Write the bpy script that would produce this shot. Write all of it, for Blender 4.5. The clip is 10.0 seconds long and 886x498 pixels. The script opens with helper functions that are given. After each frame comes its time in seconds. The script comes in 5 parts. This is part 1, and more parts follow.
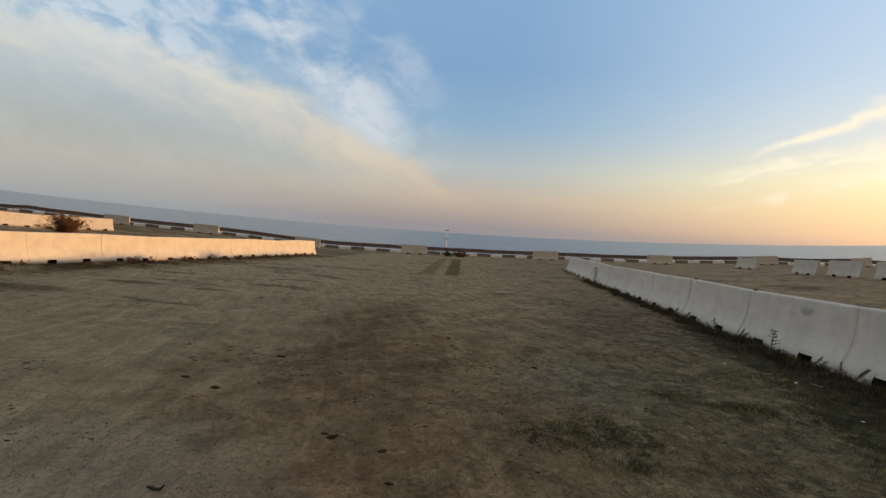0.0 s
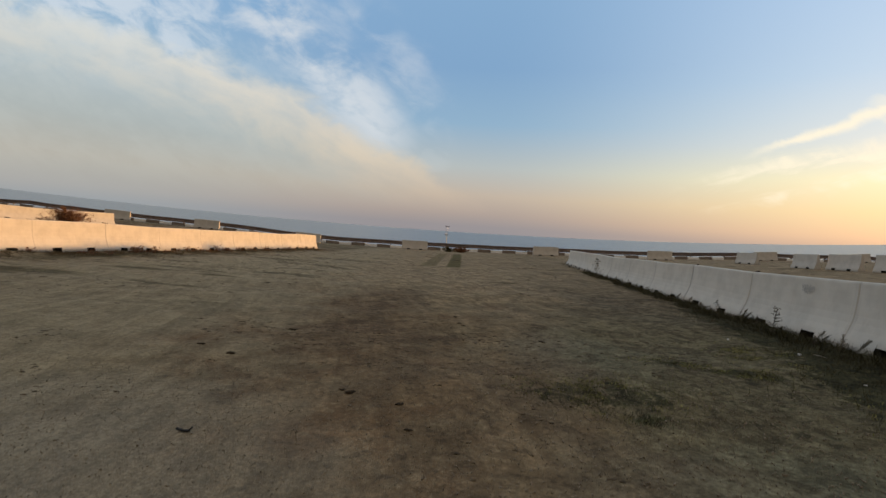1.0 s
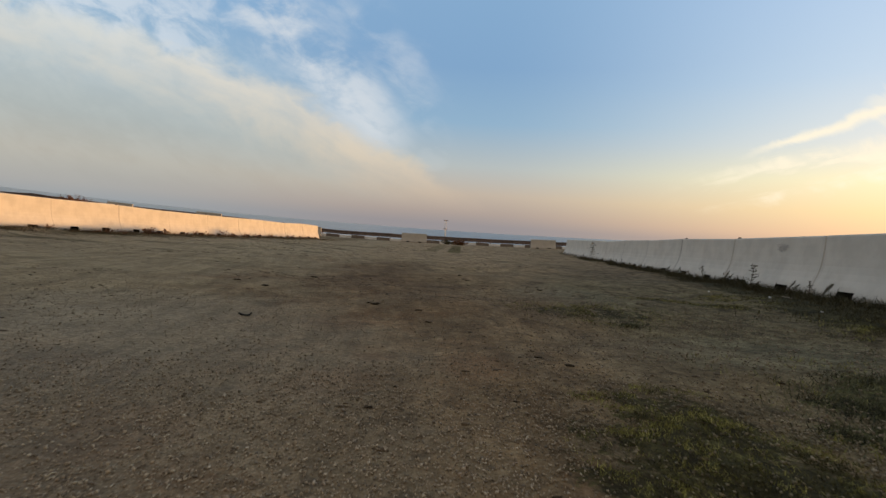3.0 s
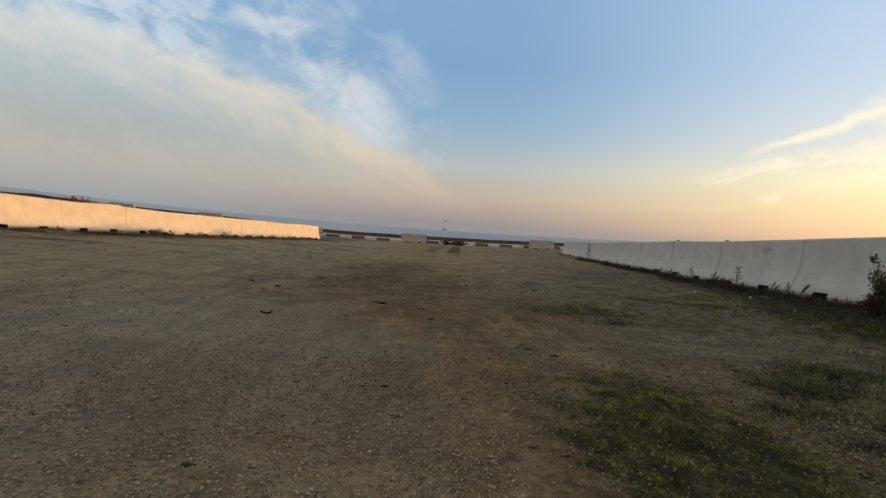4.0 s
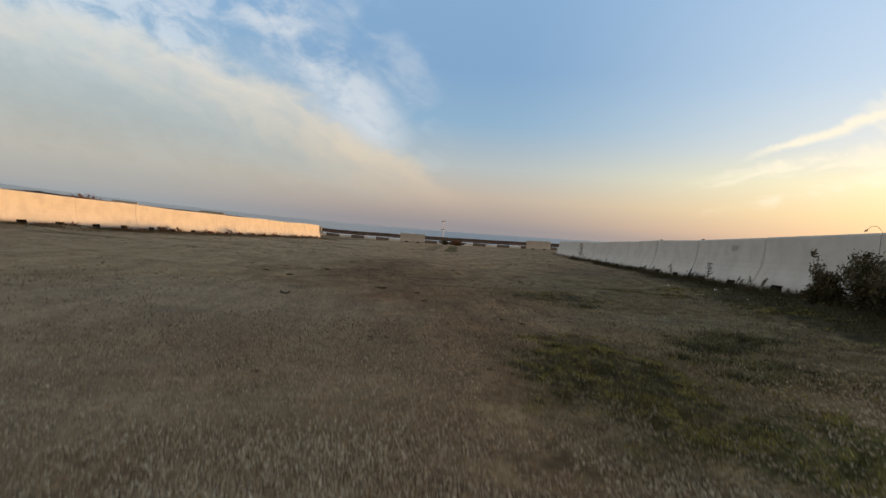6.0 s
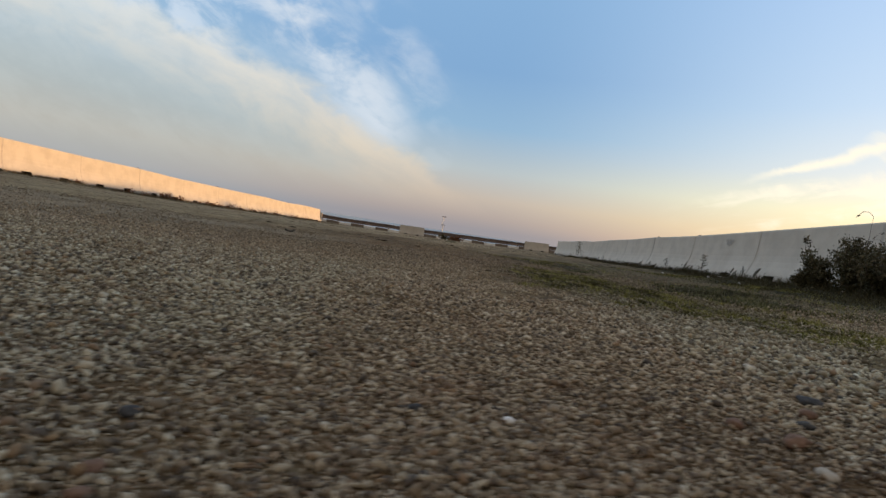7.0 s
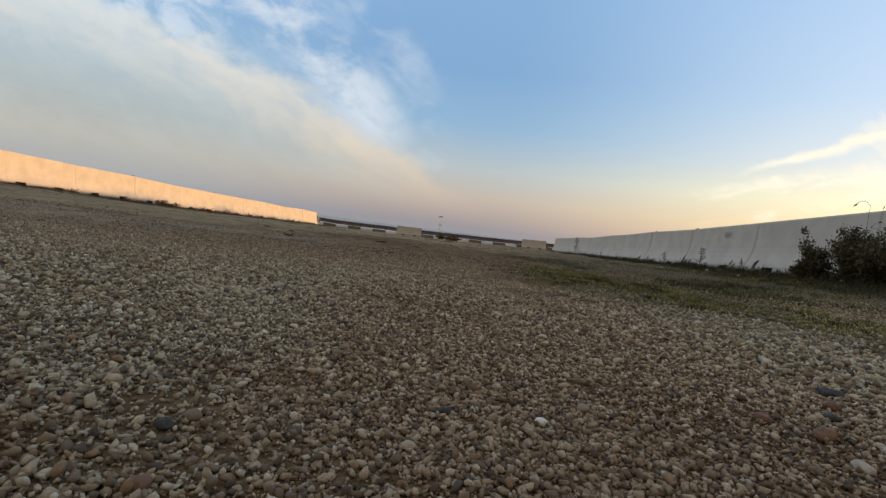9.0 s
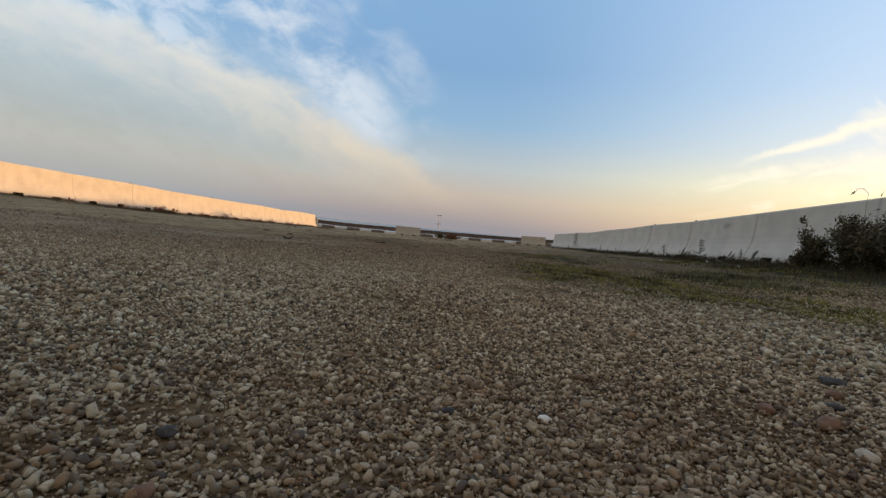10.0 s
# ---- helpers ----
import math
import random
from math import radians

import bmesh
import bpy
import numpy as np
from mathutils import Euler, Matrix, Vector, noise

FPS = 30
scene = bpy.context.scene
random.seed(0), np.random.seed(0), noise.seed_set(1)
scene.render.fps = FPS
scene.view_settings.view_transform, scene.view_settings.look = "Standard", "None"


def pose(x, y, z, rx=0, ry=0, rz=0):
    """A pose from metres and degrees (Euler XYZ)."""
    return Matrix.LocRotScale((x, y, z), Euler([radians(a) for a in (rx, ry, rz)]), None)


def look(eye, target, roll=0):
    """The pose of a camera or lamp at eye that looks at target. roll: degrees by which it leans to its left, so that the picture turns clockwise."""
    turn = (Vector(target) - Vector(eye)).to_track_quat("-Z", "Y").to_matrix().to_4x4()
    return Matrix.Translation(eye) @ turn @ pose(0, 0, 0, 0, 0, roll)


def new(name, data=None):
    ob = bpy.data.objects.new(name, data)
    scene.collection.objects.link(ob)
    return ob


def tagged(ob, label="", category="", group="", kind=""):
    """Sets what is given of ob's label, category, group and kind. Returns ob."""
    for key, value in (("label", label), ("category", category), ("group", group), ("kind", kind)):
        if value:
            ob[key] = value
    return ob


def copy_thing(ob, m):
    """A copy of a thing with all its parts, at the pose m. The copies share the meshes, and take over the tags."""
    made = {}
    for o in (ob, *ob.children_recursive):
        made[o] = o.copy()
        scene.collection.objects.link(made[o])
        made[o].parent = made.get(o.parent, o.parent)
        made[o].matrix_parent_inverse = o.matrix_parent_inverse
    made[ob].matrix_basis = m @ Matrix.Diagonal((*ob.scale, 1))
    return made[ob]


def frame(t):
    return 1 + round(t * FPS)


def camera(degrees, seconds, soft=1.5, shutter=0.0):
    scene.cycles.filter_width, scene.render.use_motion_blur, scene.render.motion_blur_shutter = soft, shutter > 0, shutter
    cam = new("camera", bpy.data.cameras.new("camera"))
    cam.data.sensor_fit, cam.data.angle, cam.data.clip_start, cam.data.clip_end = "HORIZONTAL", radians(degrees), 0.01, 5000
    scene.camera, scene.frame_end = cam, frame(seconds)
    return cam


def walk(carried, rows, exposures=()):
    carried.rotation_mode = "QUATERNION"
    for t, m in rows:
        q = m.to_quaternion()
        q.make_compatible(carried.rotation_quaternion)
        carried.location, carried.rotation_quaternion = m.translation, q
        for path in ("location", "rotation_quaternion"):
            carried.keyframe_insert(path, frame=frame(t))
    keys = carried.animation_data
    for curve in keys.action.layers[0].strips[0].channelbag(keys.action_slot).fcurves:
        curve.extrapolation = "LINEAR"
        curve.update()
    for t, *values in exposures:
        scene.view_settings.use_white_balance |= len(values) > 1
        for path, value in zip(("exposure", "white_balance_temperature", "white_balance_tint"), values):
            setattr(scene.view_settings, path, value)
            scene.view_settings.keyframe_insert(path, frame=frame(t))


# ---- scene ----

# ---------------------------------------------------------------- camera
cam = camera(86.0, 10.0, soft=1.4, shutter=0.5)
ROWS = [
    (0.0, 0.000, 0.000, 1.804, -0.05, -2.08, -3.84),
    (0.5, -0.064, -0.039, 1.674, -0.10, -2.20, -3.95),
    (1.0, -0.122, -0.117, 1.454, -0.16, -2.23, -3.92),
    (1.5, -0.167, -0.273, 1.257, -0.24, -2.25, -3.90),
    (2.0, -0.202, -0.461, 1.053, -0.37, -2.27, -3.97),
    (2.5, -0.214, -0.660, 0.836, -0.40, -2.31, -4.02),
    (3.2, -0.238, -0.955, 0.772, -0.47, -2.31, -4.07),
    (4.0, -0.258, -1.325, 0.834, -0.54, -2.30, -4.11),
    (4.5, -0.264, -1.569, 0.914, -0.56, -2.27, -4.09),
    (5.0, -0.266, -1.822, 1.121, -0.63, -2.27, -4.15),
    (5.5, -0.242, -2.024, 1.159, -0.68, -2.21, -4.10),
    (5.7, -0.219, -2.076, 1.033, -0.67, -2.20, -4.09),
    (6.3, -0.150, -2.200, 0.531, -0.58, -2.25, -5.99),
    (6.8, -0.106, -2.270, 0.254, -0.50, -2.29, -8.74),
    (7.0, -0.164, -2.302, 0.203, -0.75, -2.24, -8.69),
    (7.2, -0.193, -2.297, 0.200, -0.75, -2.30, -11.29),
    (7.5, -0.193, -2.302, 0.199, -0.92, -2.24, -11.04),
    (8.0, -0.192, -2.300, 0.199, -0.98, -2.21, -9.82),
    (8.5, -0.192, -2.300, 0.200, -1.03, -2.21, -8.51),
    (9.0, -0.192, -2.298, 0.201, -1.12, -2.20, -7.21),
    (9.5, -0.191, -2.297, 0.201, -1.16, -2.25, -6.27),
    (10.0, -0.191, -2.297, 0.202, -1.24, -2.32, -5.66),
]
walk(cam, [(t, pose(x, y, z, 90 + pitch, roll, yaw)) for t, x, y, z, yaw, pitch, roll in ROWS],
     [(0.0, 0.0, 6500, 10), (5.7, 0.0, 6500, 10), (7.0, 0.10, 6250, 10), (10.0, 0.10, 6250, 10)])

# ---------------------------------------------------------------- nodes
def lin(r, g, b):
    """An sRGB colour of 0 to 255 as linear RGBA."""
    c = [v / 255 for v in (r, g, b)]
    return tuple(v / 12.92 if v <= 0.04045 else ((v + 0.055) / 1.055) ** 2.4 for v in c) + (1.0,)


class Nodes:
    """Short ways to add nodes to a tree."""

    def __init__(self, tree):
        self.tree = tree
        tree.nodes.clear()

    def add(self, kind, **inputs):
        n = self.tree.nodes.new(kind)
        for key, value in inputs.items():
            self.put(n.inputs[key.replace("_", " ")], value)
        return n

    def put(self, socket, value):
        if isinstance(value, bpy.types.NodeSocket):
            self.tree.links.new(value, socket)
        else:
            socket.default_value = value

    def math(self, op, a, b=0.0, c=0.0, clamp=False):
        n = self.tree.nodes.new("ShaderNodeMath")
        n.operation, n.use_clamp = op, clamp
        for i, v in enumerate((a, b, c)):
            self.put(n.inputs[i], v)
        return n.outputs[0]

    def smooth(self, v, lo, hi, a=0.0, b=1.0):
        n = self.tree.nodes.new("ShaderNodeMapRange")
        n.interpolation_type = "SMOOTHSTEP"
        for i, s in enumerate((v, lo, hi, a, b)):
            self.put(n.inputs[i], s)
        return n.outputs[0]

    def mix(self, f, a, b, blend="MIX"):
        n = self.tree.nodes.new("ShaderNodeMix")
        n.data_type, n.blend_type = "RGBA", blend
        self.put(n.inputs[0], f)
        self.put(n.inputs[6], a)
        self.put(n.inputs[7], b)
        return n.outputs[2]

    def ramp(self, v, *stops):
        n = self.tree.nodes.new("ShaderNodeValToRGB")
        self.put(n.inputs[0], v)
        e = n.color_ramp.elements
        while len(e) < len(stops):
            e.new(0.5)
        for el, (p, c) in zip(e, stops):
            el.position, el.color = p, c
        return n.outputs[0]

    def noise(self, vec, scale, detail=4.0, rough=0.55, distort=0.0):
        n = self.add("ShaderNodeTexNoise", Scale=scale, Detail=detail, Roughness=rough, Distortion=distort)
        if vec is not None:
            self.put(n.inputs["Vector"], vec)
        return n.outputs[0]

    def voronoi(self, vec, scale, feature="F1"):
        n = self.tree.nodes.new("ShaderNodeTexVoronoi")
        n.feature = feature
        self.put(n.inputs["Vector"], vec)
        self.put(n.inputs["Scale"], scale)
        return n

    def vec(self, x, y, z):
        n = self.tree.nodes.new("ShaderNodeCombineXYZ")
        for i, v in enumerate((x, y, z)):
            self.put(n.inputs[i], v)
        return n.outputs[0]

    def parts(self, v):
        n = self.tree.nodes.new("ShaderNodeSeparateXYZ")
        self.put(n.inputs[0], v)
        return n.outputs[0], n.outputs[1], n.outputs[2]


# ---------------------------------------------------------------- sky and sun
SUN_AZ, SUN_EL = 60.0, 1.72          # degrees right of ahead (+y), and above the horizon
world = bpy.data.worlds.new("evening_sky")
scene.world = world
world.use_nodes = True
W = Nodes(world.node_tree)
way = W.add("ShaderNodeTexCoord").outputs["Generated"]
wx, wy, wz = W.parts(way)
el = W.math("SUBTRACT", W.math("MULTIPLY", W.math("ARCSINE", wz), 2 / math.pi), 0.0083)       # 0 just over the horizon, 1 zenith
az = W.math("ARCTAN2", wx, wy)                                     # 0 ahead, positive to the right
air = W.add("ShaderNodeTexSky")
air.sky_type, air.sun_disc = "NISHITA", False
air.sun_elevation, air.sun_rotation = radians(SUN_EL), radians(SUN_AZ)
air.altitude, air.dust_density, air.air_density = 5, 2.0, 1.0
d = 1 / 90
left = W.ramp(el, (0.0, lin(160, 166, 170)), (1.2 * d, lin(171, 172, 171)), (5 * d, lin(176, 175, 168)), (9 * d, lin(172, 180, 180)),
              (15 * d, lin(158, 186, 208)), (22 * d, lin(136, 176, 214)), (35 * d, lin(150, 182, 214)), (1.0, lin(146, 164, 184)))
ahead = W.ramp(el, (0.0, lin(154, 150, 153)), (1.5 * d, lin(172, 160, 155)), (3.7 * d, lin(192, 178, 165)), (7 * d, lin(180, 188, 190)),
               (12 * d, lin(142, 176, 204)), (18 * d, lin(127, 165, 203)), (26 * d, lin(133, 171, 208)), (1.0, lin(146, 164, 184)))
right = W.ramp(el, (0.0, lin(204, 180, 160)), (1.2 * d, lin(238, 204, 168)), (3.5 * d, lin(252, 226, 176)), (6.5 * d, lin(255, 247, 204)),
               (10 * d, lin(226, 233, 231)), (16 * d, lin(197, 220, 240)), (26 * d, lin(182, 209, 240)), (1.0, lin(146, 164, 184)))
base = W.mix(W.smooth(az, radians(-38), radians(-4)), left, ahead)
base = W.mix(W.smooth(az, radians(4), radians(52)), base, right)
# cirrus: places on a plane ahead of the beach, u to the right, v up
depth = W.math("MAXIMUM", W.math("ABSOLUTE", wy), 0.05)
u, v = W.math("DIVIDE", wx, depth), W.math("SUBTRACT", W.math("DIVIDE", wz, depth), 0.0131)
along = W.math("SUBTRACT", W.math("MULTIPLY", u, 0.92), W.math("MULTIPLY", v, 0.39))
across = W.math("ADD", W.math("MULTIPLY", u, 0.39), W.math("MULTIPLY", v, 0.92))
big = W.noise(W.vec(W.math("MULTIPLY", along, 1.5), W.math("MULTIPLY", across, 4.5), 0.7), 2.4, 6, 0.62, 0.5)
fine = W.noise(W.vec(W.math("MULTIPLY", along, 3.4), W.math("MULTIPLY", across, 6.0), 2.1), 3.6, 6, 0.58, 0.4)
puff = W.noise(W.vec(W.math("MULTIPLY", u, 1.0), W.math("MULTIPLY", v, 1.5), 5.3), 8.0, 6, 0.53, 0.35)
w = W.math("MULTIPLY", u, -1.0)
rim_v = W.math("ADD", 0.092, W.math("SUBTRACT", W.math("MULTIPLY", w, 0.55), W.math("MULTIPLY", W.math("MULTIPLY", w, w), 0.25)))
edge = W.math("SUBTRACT", v, rim_v)
edge = W.math("ADD", edge, W.math("MULTIPLY", W.math("SUBTRACT", big, 0.5), 0.085))
edge = W.math("ADD", edge, W.math("MULTIPLY", W.math("SUBTRACT", puff, 0.5), 0.13))
bank = W.smooth(edge, 0.022, -0.032)
body = W.smooth(W.math("ADD", W.math("MULTIPLY", big, 0.65), W.math("MULTIPLY", fine, 0.35)), 0.36, 0.60)
rim = W.math("MULTIPLY", W.smooth(edge, -0.135, -0.015), W.smooth(u, -0.85, -0.35, 0.7, 1.0))
bank = W.math("MULTIPLY", bank, W.math("ADD", 0.78, W.math("MULTIPLY", body, 0.22)))
bank = W.math("MULTIPLY", bank, W.smooth(v, 0.01, 0.11, 0.0, 1.0))
# bright wisps above the bank, and thin veils towards the upper left
lane = W.math("ADD", W.math("SUBTRACT", v, 0.288), W.math("MULTIPLY", W.math("ADD", u, 0.25), 0.90))
lane = W.math("ADD", lane, W.math("MULTIPLY", W.math("SUBTRACT", big, 0.5), 0.15))
wisp = W.math("MULTIPLY", W.smooth(W.math("ABSOLUTE", lane), 0.15, 0.01), W.smooth(W.math("ADD", W.math("MULTIPLY", puff, 0.6), W.math("MULTIPLY", fine, 0.4)), 0.35, 0.58))
wisp = W.math("MULTIPLY", wisp, W.math("MULTIPLY", W.smooth(u, -0.015, -0.17), W.smooth(v, 0.10, 0.18)))
far_u = W.math("POWER", W.math("DIVIDE", W.math("ADD", u, 0.03), 0.05), 2.0)
far_v = W.math("POWER", W.math("DIVIDE", W.math("ADD", W.math("SUBTRACT", v, 0.126), W.math("MULTIPLY", W.math("SUBTRACT", fine, 0.5), 0.09)), 0.026), 2.0)
wisp = W.math("MAXIMUM", wisp, W.math("MULTIPLY", W.smooth(W.math("ADD", far_u, far_v), 1.0, 0.0), 0.14))
lane_2 = W.math("SUBTRACT", lane, 0.15)
threads = W.math("MULTIPLY", W.smooth(W.math("ABSOLUTE", lane_2), 0.13, 0.0), W.smooth(W.math("ADD", W.math("MULTIPLY", puff, 0.5), W.math("MULTIPLY", fine, 0.5)), 0.42, 0.72))
wisp = W.math("MAXIMUM", wisp, W.math("MULTIPLY", threads, W.math("MULTIPLY", W.smooth(u, 0.04, -0.08), 0.6)))
thin = W.math("MULTIPLY", W.smooth(fine, 0.34, 0.64), W.math("MULTIPLY", W.smooth(u, -0.3, -0.62), W.smooth(v, 0.20, 0.30)))
cream = W.ramp(el, (0.0, lin(164, 166, 165)), (4 * d, lin(182, 178, 169)), (8 * d, lin(173, 182, 183)), (12 * d, lin(184, 196, 200)), (18 * d, lin(203, 217, 223)), (26 * d, lin(220, 230, 234)), (1.0, lin(218, 228, 235)))
cream = W.mix(W.math("MULTIPLY", body, 0.20), cream, lin(206, 210, 206))
cream = W.mix(W.math("MULTIPLY", rim, 0.80), cream, W.ramp(el, (0.0, lin(196, 172, 156)), (8 * d, lin(232, 213, 187)), (16 * d, lin(232, 227, 215)), (24 * d, lin(236, 239, 238)), (1.0, lin(224, 230, 234))))
sky = W.mix(W.math("MULTIPLY", thin, 0.72), base, lin(216, 225, 234))
sky = W.mix(W.math("MULTIPLY", wisp, 0.84), sky, lin(217, 223, 229))
sky = W.mix(W.math("MULTIPLY", bank, 0.94), sky, cream)
# long streaks and a low veil towards the sun
line = W.math("SUBTRACT", v, W.math("ADD", 0.200, W.math("MULTIPLY", W.math("SUBTRACT", u, 0.66), 0.40)))
line = W.math("ADD", line, W.math("MULTIPLY", W.math("SUBTRACT", fine, 0.5), 0.035))
wide = W.math("ADD", 0.007, W.math("MULTIPLY", W.math("MAXIMUM", W.math("SUBTRACT", u, 0.60), 0.0), 0.042))
streak = W.math("MULTIPLY", W.smooth(W.math("DIVIDE", W.math("ABSOLUTE", line), wide), 1.3, 0.0), W.smooth(u, 0.60, 0.74))
low = W.math("SUBTRACT", v, W.math("ADD", 0.125, W.math("MULTIPLY", W.math("SUBTRACT", u, 0.60), 0.22)))
low = W.math("ADD", low, W.math("MULTIPLY", W.math("SUBTRACT", fine, 0.5), 0.10))
combed = W.noise(W.vec(W.math("ADD", W.math("MULTIPLY", u, 0.9), W.math("MULTIPLY", v, 0.3)), W.math("SUBTRACT", W.math("MULTIPLY", v, 5.0), W.math("MULTIPLY", u, 1.4)), 4.0), 5.0, 6, 0.6, 0.3)
puff_u = W.math("POWER", W.math("DIVIDE", W.math("SUBTRACT", u, 0.95), 0.10), 2.0)
puff_v = W.math("POWER", W.math("DIVIDE", W.math("ADD", W.math("SUBTRACT", v, 0.305), W.math("MULTIPLY", W.math("SUBTRACT", fine, 0.5), 0.12)), 0.055), 2.0)
streak = W.math("MAXIMUM", streak, W.math("MULTIPLY", W.smooth(W.math("ADD", puff_u, puff_v), 1.0, 0.0), 0.55))
veil = W.math("MULTIPLY", W.smooth(W.math("ABSOLUTE", low), 0.060, 0.0), W.math("MULTIPLY", W.smooth(u, 0.44, 0.72), W.smooth(combed, 0.42, 0.60)))
sky = W.mix(W.math("MULTIPLY", W.math("ADD", streak, W.math("MULTIPLY", veil, 1.0), clamp=True), 0.9), sky, lin(255, 246, 222))
sky = W.mix(W.smooth(wy, -0.15, 0.35), lin(170, 160, 150), sky)    # even warm evening haze behind
below = W.smooth(wz, -0.02, 0.0)
sky = W.mix(below, lin(84, 82, 78), sky)
gas = W.add("ShaderNodeBackground", Color=air.outputs[0], Strength=0.03)
glow = W.add("ShaderNodeBackground", Color=sky, Strength=0.94)
both = W.add("ShaderNodeAddShader")
W.tree.links.new(gas.outputs[0], both.inputs[0])
W.tree.links.new(glow.outputs[0], both.inputs[1])
W.add("ShaderNodeOutputWorld", Surface=both.outputs[0])

sun = new("sun", bpy.data.lights.new("sun", "SUN"))
sun.data.energy, sun.data.angle, sun.data.color = 4.7, radians(0.6), (1.0, 0.51, 0.175)
a, e = radians(SUN_AZ), radians(SUN_EL)
sun.matrix_world = look((0, 0, 30), (-math.sin(a) * math.cos(e) * 10, -math.cos(a) * math.cos(e) * 10, 30 - math.sin(e) * 10))


# ---------------------------------------------------------------- the lie of the land
def step(v, lo, hi):
    s = np.clip((v - lo) / (hi - lo), 0, 1)
    return s * s * (3 - 2 * s)


WAVES = [(random.uniform(0, 6.28), random.uniform(0.25, 4.0), random.uniform(0, 6.28)) for _ in range(22)]


def relief(x, y):
    """Shallow dents and swells of the bare earth, flattest on the gravel at the landing."""
    z = np.zeros_like(x)
    for ang, wl, ph in WAVES:
        z = z + 0.0024 * wl**0.8 * np.sin((x * math.cos(ang) + y * math.sin(ang)) * 6.283 / wl + ph)
    near = np.exp(-((x + 0.2) ** 2 + (y + 2.0) ** 2) / 6.0)
    return z * (1 - 0.85 * near) * step(70 - y, 0, 20) * step(200 - np.abs(x), 0, 100)


def land(x, y):
    """Height of the ground: it falls gently to the sea and rises at both sides."""
    x, y = np.asarray(x, float), np.asarray(y, float)
    cx, cy = np.clip(x, -48, 48), np.clip(y, -14, 60)
    z = 0.01356 * cx - 0.01775 * cy + 0.0000387 * cy**2 + 0.0496 * cx**2 / (np.maximum(cy, 8) + 8)
    far = step(y, 34, 50)
    z = z + far * (0.5 * step(-x, 13, 26) - 0.16 * step(x, 13, 26) - 0.38 * step(x, 36, 46))
    z = z + 0.0135 * np.clip(11.7 - y, 0, 9.5) * step(x - 0.107 * y, 3.0, 4.9)
    z = z - 0.075 * step(-x, 6, 12) * step(30 - y, 0, 17)
    return z - 7.0 * step(y, 59, 84) + relief(x, y)


def foot(x, y):
    return float(land(x, y))


# ---------------------------------------------------------------- materials
def material(name, rough=0.8, metal=0.0):
    m = bpy.data.materials.new(name)
    m.use_nodes = True
    n = Nodes(m.node_tree)
    b = n.add("ShaderNodeBsdfPrincipled", Roughness=rough, Metallic=metal)
    n.add("ShaderNodeOutputMaterial", Surface=b.outputs[0])
    return m, n, b


def bumped(n, b, height, strength=0.5, distance=0.01):
    n.put(b.inputs["Normal"], n.add("ShaderNodeBump", Height=height, Strength=strength, Distance=distance).outputs[0])


def place(n):
    return n.add("ShaderNodeNewGeometry").outputs["Position"]


def patch(n, x, y, cx, cy, rx, ry, wobble):
    """1 inside an uneven oval of the ground, 0 outside."""
    a = n.math("POWER", n.math("DIVIDE", n.math("SUBTRACT", x, cx), rx), 2.0)
    b = n.math("POWER", n.math("DIVIDE", n.math("SUBTRACT", y, cy), ry), 2.0)
    return n.smooth(n.math("ADD", n.math("ADD", a, b), wobble), 1.9, 0.1)


